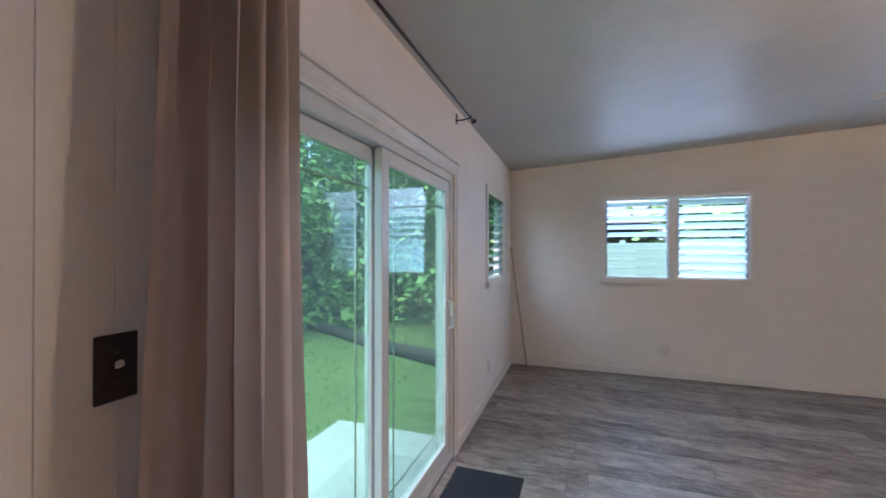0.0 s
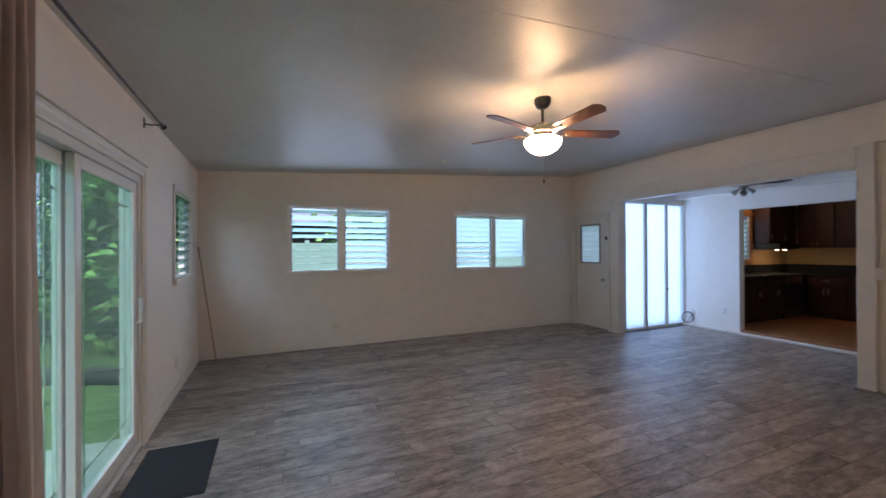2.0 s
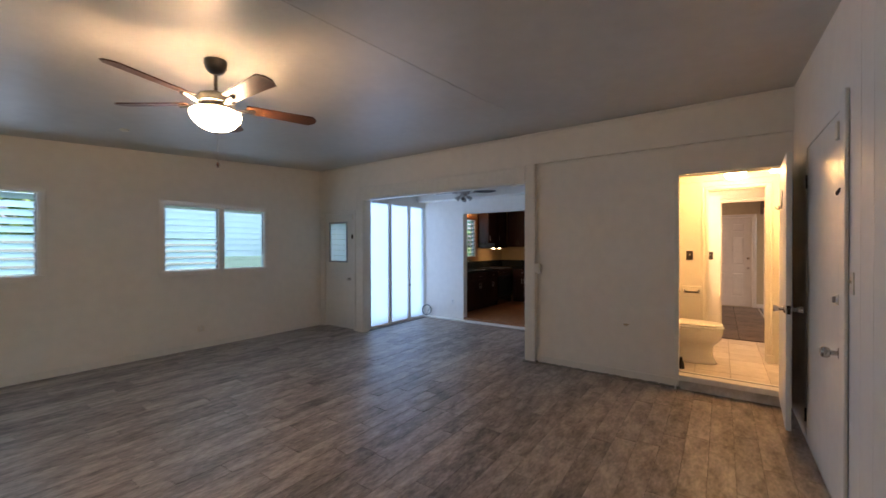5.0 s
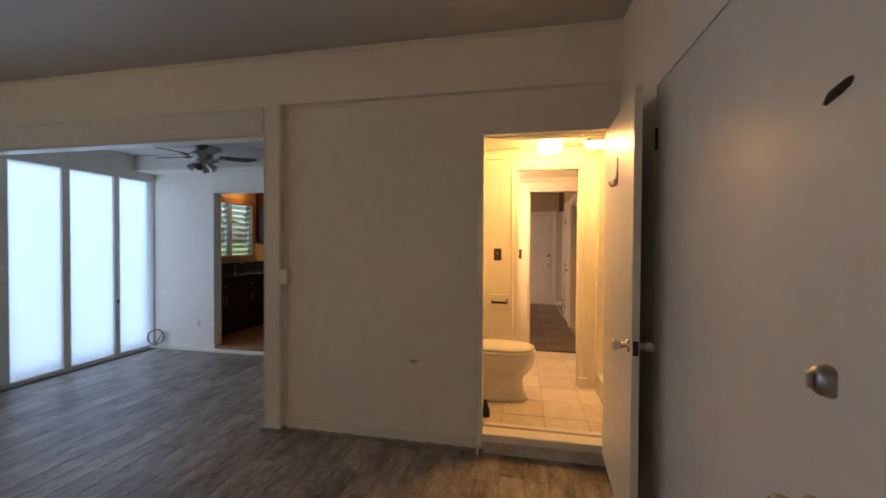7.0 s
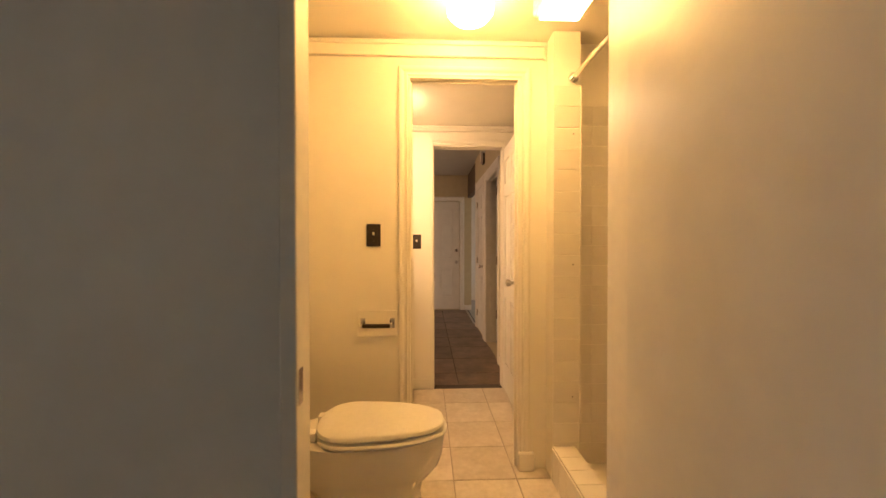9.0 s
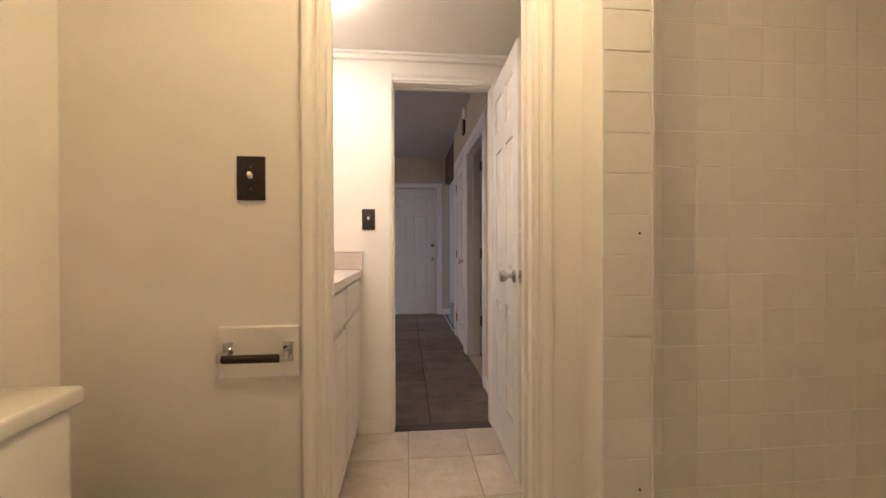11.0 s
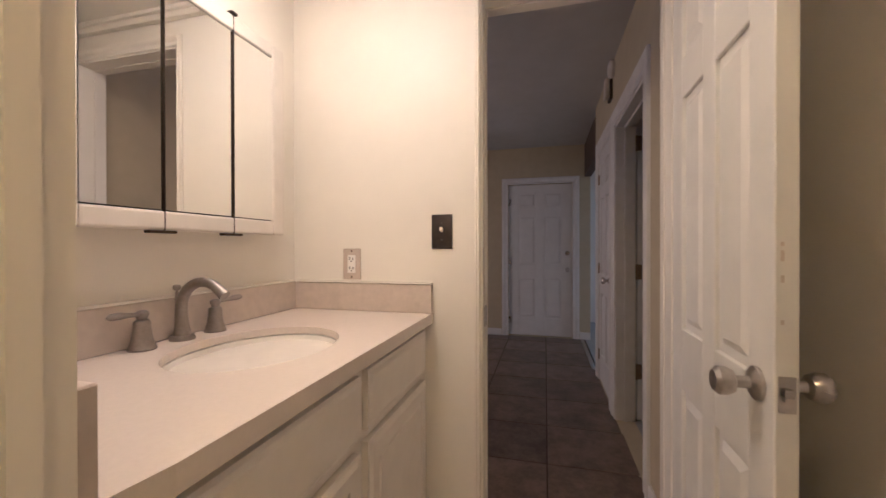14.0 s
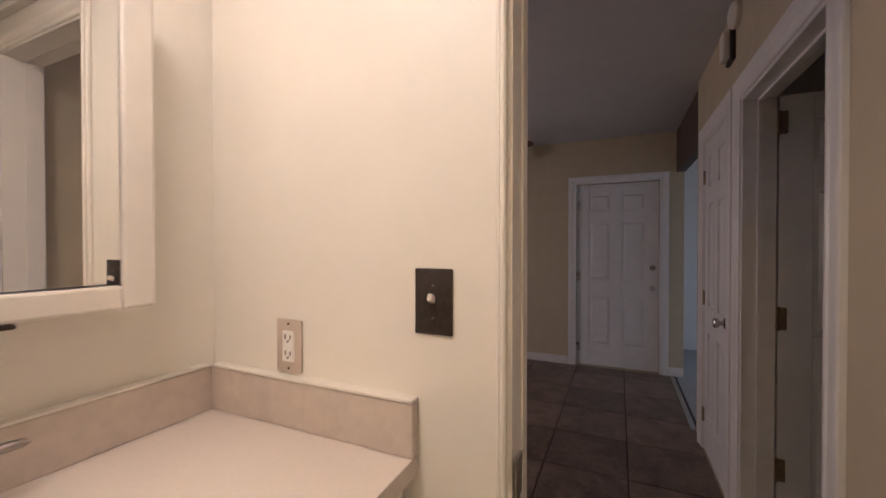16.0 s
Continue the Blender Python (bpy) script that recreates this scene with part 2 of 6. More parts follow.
ALU = material("dull_aluminium", (0.36, 0.37, 0.38), 0.45, 0.9, grain=60, vary=0.15)
VINYL = material("white_vinyl_frame", (0.70, 0.70, 0.66), 0.35, grain=30, vary=0.03, bump=0.02)
BAMBOO = material("pale_wood_pole", (0.42, 0.34, 0.22), 0.6, grain=30, vary=0.2, stretch=(4, 4, 0.5))
CONCRETE = material("concrete_slab", (0.42, 0.42, 0.40), 0.85, grain=40, vary=0.2, bump=0.2, stain=0.3)
RISER = material("scuffed_white_board", (0.64, 0.61, 0.55), 0.7, grain=25, vary=0.15, bump=0.15, stain=0.4, stain_scale=6, stain_colour=(0.2, 0.16, 0.12))
FOAM = material("grey_filler", (0.3, 0.28, 0.25), 0.9, grain=40, vary=0.3, bump=0.3)
# Near-black colour for the shade in the seams between mirror doors.
GAPSHADE = material("dark_shadow_gap", (0.05, 0.04, 0.035), 0.9, grain=40, vary=0.3)
CLEAR = glass("clear_glass", (0.60, 0.80, 0.70), film=0.03, graze=0.85)
LOUVRE = glass("louvre_glass", (0.80, 0.95, 0.93))
FROST = frosted("frosted_glass", (0.78, 0.88, 0.96))
LOUVRE_G = glass("green_louvre_glass", (0.38, 0.58, 0.50))
LFROST = frosted("frosted_louvre_glass", (0.78, 0.92, 0.9), 0.8)
MIRROR = material("mirror_silver", (0.86, 0.86, 0.85), 0.02, 1.0, grain=5, vary=0.0, bump=0.0)
FANGLOW = glow("lit_alabaster_bowl", (1.0, 0.72, 0.36), 19.0)
BATHGLOW = glow("lit_opal_globe", BATH, 40.0)
TUBEGLOW = glow("lit_prismatic_diffuser", (1.0, 0.60, 0.19), 13.0)
# Glow of the assumed vanity room lamp, which stays out of view.
VANGLOW = glow("lit_assumed_vanity_shade", (1.0, 0.655, 0.33), 25.5)
for ln in list(MIRROR.node_tree.links):
    if ln.to_socket.name == "Roughness":
        MIRROR.node_tree.links.remove(ln)
MIRROR.node_tree.nodes["Principled BSDF"].inputs["Roughness"].default_value = 0.01


# ---- mesh helpers ----
def box(bm, x0, x1, y0, y1, z0, z1):
    m = Matrix.Translation(((x0 + x1) / 2, (y0 + y1) / 2, (z0 + z1) / 2)) @ Matrix.Diagonal((abs(x1 - x0), abs(y1 - y0), abs(z1 - z0), 1))
    return bmesh.ops.create_cube(bm, size=1, matrix=m)["verts"]


def boxes(*specs, bevel=0.0, seg=1):
    bm = bmesh.new()
    for s in specs:
        box(bm, *s)
    if bevel:
        bmesh.ops.bevel(bm, geom=bm.edges[:], offset=bevel, segments=seg, affect="EDGES", profile=0.5)
    return bm


def tube(bm, p, q, r, r2=None, seg=16, caps=True):
    p, q = Vector(p), Vector(q)
    m = Matrix.Translation((p + q) / 2) @ (q - p).to_track_quat("Z", "Y").to_matrix().to_4x4()
    return bmesh.ops.create_cone(bm, cap_ends=caps, segments=seg, radius1=r, radius2=r if r2 is None else r2, depth=(q - p).length, matrix=m)["verts"]


def turned(profile, m=None, seg=24, bm=None):
    """A body turned about z from (radius, height) pairs."""
    bm = bm or bmesh.new()
    rings = []
    for r, z in profile:
        rings.append([bm.verts.new((r * math.cos(2 * math.pi * k / seg), r * math.sin(2 * math.pi * k / seg), z)) for k in range(seg)] if r > 1e-5 else [bm.verts.new((0, 0, z))])
    for a, b in zip(rings, rings[1:]):
        for k in range(seg):
            f = [a[k % len(a)], a[(k + 1) % len(a)], b[(k + 1) % len(b)], b[k % len(b)]]
            f = list(dict.fromkeys(f))
            if len(f) > 2:
                bm.faces.new(f)
    if m is not None:
        bmesh.ops.transform(bm, matrix=m, verts=[v for ring in rings for v in ring])
    bmesh.ops.recalc_face_normals(bm, faces=bm.faces[:])
    return bm


def swept(points, radii, seg=12):
    """A round bar bent through points."""
    bm = bmesh.new()
    pts = [Vector(p) for p in points]
    if not hasattr(radii, "__len__"):
        radii = [radii] * len(pts)
    rings, up = [], Vector((0.3, 0.2, 1)).normalized()
    for i, p in enumerate(pts):
        d = (pts[min(i + 1, len(pts) - 1)] - pts[max(i - 1, 0)]).normalized()
        s = d.cross(up)
        s = (s if s.length > 1e-3 else d.orthogonal()).normalized()
        u = s.cross(d)
        rings.append([bm.verts.new(p + radii[i] * (math.cos(2 * math.pi * k / seg) * s + math.sin(2 * math.pi * k / seg) * u)) for k in range(seg)])
    for a, b in zip(rings, rings[1:]):
        for k in range(seg):
            bm.faces.new((a[k], a[(k + 1) % seg], b[(k + 1) % seg], b[k]))
    bm.faces.new(rings[0][::-1])
    bm.faces.new(rings[-1])
    bmesh.ops.recalc_face_normals(bm, faces=bm.faces[:])
    return bm


def part(name, bm, mat, parent=None, label="", smooth=False):
    """Links a bmesh as one mesh object; with a parent it is a part."""
    me = bpy.data.meshes.new(name)
    bm.to_mesh(me)
    bm.free()
    me.materials.append(mat)
    if smooth:
        for p in me.polygons:
            p.use_smooth = True
        me.set_sharp_from_angle(angle=radians(40))
    ob = new(name, me)
    ob.parent = parent
    if label:
        ob["label"] = label
    return ob


def thing(name, at, label, category, group="", kind="", rz=0.0):
    ob = new(name)
    ob.empty_display_size = 0.1
    ob.matrix_world = pose(*at, 0, 0, rz)
    return tagged(ob, label, category, group, kind)


def set_piece(name, bm, mat, label, category="wall", kind="structure", smooth=False):
    return tagged(part(name, bm, mat, smooth=smooth), label, category, kind=kind)


def wall(name, axis, p0, p1, a0, a1, z0, z1, holes, mat, label):
    """A straight wall across p0..p1, along a0..a1, with openings (a0, a1, z0, z1)."""
    cuts = sorted({a0, a1, *[v for h in holes for v in h[:2]]})
    bm = bmesh.new()
    for s, e in zip(cuts, cuts[1:]):
        open_z = sorted((h[2], h[3]) for h in holes if h[0] <= s + 1e-6 and h[1] >= e - 1e-6)
        z = z0
        for lo, hi in open_z + [(z1, z1)]:
            if lo > z + 1e-6:
                box(bm, *((p0, p1, s, e) if axis == "x" else (s, e, p0, p1)), z, lo)
            z = max(z, hi)
    return set_piece(name, bm, mat, label)


# ---- the large structure ----
XW, XE, XP, YN, YS = -1.185, 5.57, 5.635, 5.786, -1.32
BZ = 0.157


def ceil_z(x):
    return 2.68 + 0.058 * (x - XW)


SL = (0.97, 3.15, 0.02, 2.14)
LW = (4.31, 5.29, 1.25, 2.2)
wall_west = wall("wall_west", "x", XW - 0.14, XW, 0.95, YN + 0.14, -0.1, 3.3, [SL, LW], WALL, "cream painted wall with sliding door and louvre window")
wall("wall_north", "y", YN, YN + 0.14, XW, XE + 0.15, -0.1, 3.3, [(0.03, 1.6, 1.225, 2.225), (2.855, 4.395, 1.205, 2.185)], WALL, "cream painted wall with two louvre windows")
wall("wall_east", "x", XE, XP + 0.06, 1.26, YN, -0.1, 3.3, [(1.4, 4.55, -0.1, 2.425), (4.81, 5.665, -0.1, 2.2)], WALL, "cream painted wall with a wide opening and a door")
wall("wall_east_header", "x", XE, XP + 0.06, YS, 1.26, 2.66, 3.3, [], WALL, "cream painted header over recessed wall panel")
wall("wall_east_panel", "x", XP, XP + 0.125, YS, 1.26, -0.1, 2.66, [(-1.27, -0.346, -0.1, 2.345)], WALL, "flat painted wall panel beside bathroom door")
wall("wall_south", "y", YS - 0.14, YS, XW - 0.14, XP + 0.2, -0.1, 3.3, [(3.665, 4.86, 0.0, 2.345)], WALL, "cream painted wall with a flush front door")

bm = bmesh.new()
for x0, x1, y0, y1 in ((XW, 0.35, YS, YN), (0.35, 1.1, YS, 1.107), (0.35, 1.1, 1.111, YN), (1.1, 4.4, YS, 1.106), (1.1, 4.4, 1.112, YN), (4.4, XE, YS, 2.619), (4.4, XE, 2.621, YN)):
    v = box(bm, x0, x1, y0, y1, 0, 0.1)
    for q in v:
        q.co.z += ceil_z(q.co.x)
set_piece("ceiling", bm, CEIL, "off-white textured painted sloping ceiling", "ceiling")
bm = boxes((XW - 0.3, XE + 0.3, YS - 0.3, YN + 0.3, 3.35, 3.45))
set_piece("roof", bm, CONCRETE, "flat roof over the living room", "roof")
floor = set_piece("floor", boxes((XW, 7.505, YS, YN, -0.1, -0.004)), GROUT, "grey-brown wood-look plank floor", "floor")

# nook beyond the wide opening
NE_Y, NX = 4.637, 7.505
wall("nook_wall_north", "y", NE_Y, NE_Y + 0.1, XP + 0.06, NX + 0.1, -0.1, 2.9, [(5.83, 6.345, 0.03, 2.43), (6.405, 6.94, 0.03, 2.43), (6.99, 7.49, 0.03, 2.43)], TRIM, "white painted frame wall of frosted panes")
wall("nook_wall_east", "x", NX, NX + 0.12, 1.2, NE_Y, -0.1, 2.9, [(2.05, 3.64, -0.1, 2.263)], WALL, "white painted wall with the kitchen doorway")
wall("nook_wall_south", "y", 1.12, 1.26, XP + 0.125, NX + 0.12, -0.1, 2.9, [], WALL, "white painted wall closing the nook")
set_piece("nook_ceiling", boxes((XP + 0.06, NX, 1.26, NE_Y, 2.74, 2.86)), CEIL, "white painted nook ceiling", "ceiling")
set_piece("nook_beam", boxes((7.2, NX, 1.26, NE_Y, 2.53, 2.74), bevel=0.006), TRIM, "white boxed beam along the nook ceiling", "beam")

# kitchen shell
set_piece("kitchen_floor", boxes((NX + 0.12, 10.95, 2.0, 4.5, -0.1, 0.074), (NX, NX + 0.12, 2.05, 3.64, -0.1, 0.074)), KFLOOR, "orange-brown kitchen floor", "floor")
wall("kitchen_wall_north", "y", 4.47, 4.6, NX + 0.12, 10.95, 0, 2.9, [(8.3, 9.4, 1.3, 2.25)], material("kitchen_yellow_paint", (0.46, 0.33, 0.15), 0.5, grain=10, vary=0.06), "warm yellow kitchen wall with louvre window")
wall("kitchen_wall_east", "x", 10.9, 11.0, 2.0, 4.47, 0, 2.9, [], bpy.data.materials["kitchen_yellow_paint"], "warm yellow kitchen wall")
wall("kitchen_wall_south", "y", 1.92, 2.0, NX + 0.12, 11.0, 0, 2.9, [], bpy.data.materials["kitchen_yellow_paint"], "warm yellow kitchen wall closing the room")
set_piece("kitchen_ceiling", boxes((NX, 11.0, 1.92, 4.6, 2.7, 2.8)), CEIL, "white kitchen ceiling", "ceiling")

# bathroom shell
PX0, PX1 = 6.70, 6.78
wall("bath_partition", "x", PX0, PX1, -1.36, 0.16, BZ - 0.1, 2.6, [(-1.215, -0.604, BZ - 0.1, 2.295)], BWALL, "cream partition wall with cased opening")
wall("bath_wall_north", "y", 0.066, 0.26, XP + 0.125, PX0, 0, 2.6, [], BWALL, "cream bathroom wall behind the toilet")
set_piece("bath_ceiling", boxes((XP + 0.125, PX1, -2.4, 0.16, 2.49, 2.6)), BWALL, "cream bathroom ceiling", "ceiling")
wall("shower_column", "x", 6.588, 6.79, -1.5, -1.36, BZ - 0.1, 2.49, [], BWALL, "wall stub at the shower, tiled below")
wall("shower_wall_far", "x", 6.71, 6.79, -2.4, -1.5, BZ - 0.1, 2.56, [], BWALL, "shower wall tiled white")
wall("shower_wall_south", "y", -2.5, -2.4, XP + 0.125, 6.79, BZ - 0.1, 2.56, [], STILE, "white shower wall")
wall("shower_wall_near", "x", XP + 0.0, XP + 0.125, -2.4, YS - 0.14, BZ - 0.1, 2.56, [], STILE, "white shower wall")
bath_floor = set_piece("bath_floor", boxes((XP + 0.125, 8.02, -1.56, 0.16, -0.1, BZ - 0.004)), TGROUT, "beige square-tiled bathroom floor", "floor")
set_piece("shower_floor", boxes((XP + 0.125, 6.71, -2.4, -1.5, -0.1, BZ + 0.02)), STILE, "white shower tray floor", "floor")

# vanity room shell
VX, VN, VS = 7.91, -0.01, -1.55
wall("vanity_wall_north", "y", VN, VN + 0.1, PX1, 8.02, BZ - 0.1, 2.6, [], BWALL, "cream wall behind the vanity")
wall("vanity_wall_east", "x", VX, 8.02, VS, VN, BZ - 0.1, 2.6, [(-1.36, -0.757, BZ - 0.1, 2.23)], BWALL, "cream wall with doorway to the hall")
wall("vanity_wall_south", "y", VS - 0.1, VS, 6.79, 8.02, BZ - 0.1, 2.6, [], BWALL, "cream wall behind the open door")
set_piece("vanity_ceiling", boxes((PX1, VX, VS, VN, 2.385, 2.5)), BWALL, "cream vanity room ceiling", "ceiling")

# hall shell
HX, HS = 11.92, -1.45
hall_floor = set_piece("hall_floor", boxes((8.02, HX, HS - 0.03, 1.8, -0.1, BZ - 0.004), (VX, 8.02, -1.36, -0.757, BZ - 0.05, BZ - 0.003)), GROUT, "dark brown square-tiled hall floor", "floor")
wall("hall_wall_far", "x", HX, HX + 0.12, -1.54, 1.8, 0, 2.8, [(-1.32, -0.49, BZ, 2.205)], HWALL, "tan painted wall with white entry door")
wall("hall_wall_south", "y", HS - 0.12, HS, 8.02, 10.6, 0, 2.8, [(8.66, 9.49, BZ, 2.2), (9.72, 10.36, BZ, 2.2)], HWALL, "tan painted wall with two doors")
wall("hall_wall_north", "y", 1.8, 1.9, 8.02, HX, 0, 2.8, [(9.0, 10.6, 1.0, 2.2)], HWALL, "tan painted wall with a window")
wall("hall_wall_near", "x", 8.02, 8.1, VN + 0.1, 1.8, 0, 2.8, [], HWALL, "tan painted wall closing the hall room")
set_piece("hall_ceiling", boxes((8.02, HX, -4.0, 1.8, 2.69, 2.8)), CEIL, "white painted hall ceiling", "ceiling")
set_piece("side_room_floor", boxes((8.02, 13.2, -4.0, HS - 0.03, -0.1, BZ - 0.002)), CONCRETE, "pale grey side room floor", "floor")
wall("side_room_wall_far", "y", -4.1, -4.0, 8.02, 13.3, 0, 2.8, [(10.7, 12.1, 0.9, 2.1)], WALL, "white side room wall with a window")
wall("side_room_wall_east", "x", 13.2, 13.3, -4.0, -1.54, 0, 2.8, [], WALL, "white side room wall")
wall("side_room_wall_mid", "x", 9.9, 10.0, -4.0, HS - 0.12, 0, 2.8, [], WALL, "white wall between the side rooms")
wall("side_room_wall_near", "x", 8.02, 8.1, -4.0, HS - 0.12, 0, 2.8, [], WALL, "white side room wall")
wall("side_room_wall_stub", "y", -1.54, -1.42, HX + 0.12, 13.2, 0, 2.8, [], WALL, "white wall return")
set_piece("side_room_ceiling", boxes((HX, 13.2, -4.0, -1.42, 2.69, 2.8)), CEIL, "white side room ceiling", "ceiling")

# ground outside
GROUND = material("lawn", (0.10, 0.16, 0.04), 0.9, grain=60, vary=0.5, bump=0.5, stain=0.5, stain_scale=1.2, stain_colour=(0.16, 0.22, 0.06))
bm = bmesh.new()
bmesh.ops.create_grid(bm, x_segments=2, y_segments=2, size=400, matrix=Matrix.Translation((0, 0, -0.28)))
set_piece("ground", bm, GROUND, "green lawn reaching into the distance", "ground")



# ---- builders of things ----
def knob(parent, at, direction, mat=CHROME, name="knob", r=0.027, length=0.06):
    """A round door knob with its rose, standing off along direction."""
    turn = Vector(direction).to_track_quat("Z", "Y").to_matrix().to_4x4()
    prof = [(0, 0), (r * 1.15, 0), (r * 1.15, 0.006), (r * 0.9, 0.011), (r * 0.42, 0.014), (r * 0.42, length * 0.5), (r * 0.8, length * 0.56), (r, length * 0.72), (r * 0.98, length * 0.9), (r * 0.72, length), (r * 0.3, length * 0.985), (0, length * 0.97)]
    return part(name, turned(prof, Matrix.Translation(at) @ turn, 24), mat, parent, "round metal knob", smooth=True)


def tulip_knob(parent, at, direction, mat=CHROME, r=0.027, length=0.075):
    """A tulip knob that widens towards its flat end."""
    turn = Vector(direction).to_track_quat("Z", "Y").to_matrix().to_4x4()
    prof = [(0, 0), (r * 1.2, 0), (r * 1.22, 0.004), (r * 1.05, 0.012), (r * 0.5, 0.016), (r * 0.44, 0.022), (r * 0.62, 0.026), (r * 0.62, 0.032), (r * 0.5, 0.036),
            (r * 0.72, length * 0.56), (r * 0.9, length * 0.75), (r * 1.02, length * 0.93), (r, length * 0.98), (r * 0.86, length), (r * 0.3, length * 0.965), (0, length * 0.96)]
    return part("knob", turned(prof, Matrix.Translation(at) @ turn, 26), mat, parent, "tulip-shaped chrome knob", smooth=True)


def hinge(parent, at, size=(0.035, 0.012, 0.09), mat=METAL):
    x, y, z = at
    sx, sy, sz = size
    bm = boxes((x - sx, x + sx, y - sy / 3, y + sy / 3, z - sz / 2, z + sz / 2), bevel=0.001)
    tube(bm, (x, y, z - sz / 2 - 0.004), (x, y, z + sz / 2 + 0.004), sy * 0.6, seg=10)
    return part("hinge", bm, mat, parent, "small metal hinge")


def six_panel_door(parent, w, h, t, mat=DOORP):
    """Stiles, rails and raised panels; the slab lies in x 0..w, y 0..t, z 0..h."""
    st, mid = w * 0.155, w * 0.13
    rows = [(0.115 * h, 0.385 * h), (0.47 * h, 0.795 * h), (0.85 * h, 0.945 * h)]
    cols = [(st, w / 2 - mid / 2), (w / 2 + mid / 2, w - st)]
    specs = [(0, st, 0, t, 0, h), (w - st, w, 0, t, 0, h), (w / 2 - mid / 2, w / 2 + mid / 2, 0, t, 0, h)]
    edges = [0] + [v for r in rows for v in r] + [h]
    for x0, x1 in cols:
        for z0, z1 in zip(edges[::2], edges[1::2]):
            specs.append((x0, x1, 0.0004, t - 0.0004, z0, z1))
    frame_bm = boxes(*specs, bevel=0.002)
    part("door_frame", frame_bm, mat, parent)
    for x0, x1 in cols:
        for z0, z1 in rows:
            bm = bmesh.new()
            box(bm, x0 - 0.001, x1 + 0.001, t * 0.3, t * 0.7, z0 - 0.001, z1 + 0.001)
            for y0, y1 in ((t * 0.06, t * 0.3), (t * 0.7, t * 0.94)):
                v = box(bm, x0 + 0.02, x1 - 0.02, y0, y1, z0 + 0.02, z1 - 0.02)
                outer = t * 0.06 if y0 < t / 2 else t * 0.94
                for q in v:
                    if abs(q.co.y - outer) < 1e-4:
                        q.co.x += 0.018 if q.co.x < (x0 + x1) / 2 else -0.018
                        q.co.z += 0.018 if q.co.z < (z0 + z1) / 2 else -0.018
            part("panel", bm, mat, parent)


MOULD = ((0, 0), (0, 0.5), (0.06, 0.62), (0.16, 0.62), (0.24, 0.42), (0.42, 0.42), (0.52, 0.7), (0.66, 0.95), (0.86, 1.0), (0.96, 0.92), (1, 0.75), (1, 0))


def casing(name, axis, p, proud, a0, a1, z0, z1, w=0.065, mat=TRIM, label="white painted door casing", legs=(True, True)):
    """Moulded trim with mitred corners round an opening on the wall face p, standing proud by `proud` (signed)."""
    bm = bmesh.new()
    stops = ([lambda u: (a0 - u, z0), lambda u: (a0 - u, z1 + u)] if legs[0] else [lambda u: (a0, z1 + u)])
    stops += ([lambda u: (a1 + u, z1 + u), lambda u: (a1 + u, z0)] if legs[1] else [lambda u: (a1, z1 + u)])
    rings = []
    for stop in stops:
        ring = []
        for u, v in MOULD:
            a, z = stop(u * w)
            q = p + proud * v
            ring.append(bm.verts.new((q, a, z) if axis == "x" else (a, q, z)))
        rings.append(ring)
    for ra, rb in zip(rings, rings[1:]):
        for k in range(len(MOULD)):
            j = (k + 1) % len(MOULD)
            bm.faces.new((ra[k], ra[j], rb[j], rb[k]))
    bm.faces.new(rings[0])
    bm.faces.new(rings[-1][::-1])
    bmesh.ops.recalc_face_normals(bm, faces=bm.faces[:])
    return set_piece(name, bm, mat, label, "trim")


def lining(name, axis, p0, p1, a0, a1, z0, z1, t=0.018, stop=0.5, mat=TRIM, lip=0.012):
    """Jamb boards inside an opening, with a door stop."""
    bm = bmesh.new()
    pm = p0 + (p1 - p0) * stop
    for q0, q1, d in ((p0, p1, t), (pm, pm + 0.02, t + lip)):
        for s in ((a0, a0 + d, z0, z1), (a1 - d, a1, z0, z1), (a0 + d, a1 - d, z1 - d, z1)):
            box(bm, *((q0, q1, s[0], s[1]) if axis == "x" else (s[0], s[1], q0, q1)), s[2], s[3])
    return set_piece(name, bm, mat, "white painted door jamb", "trim")


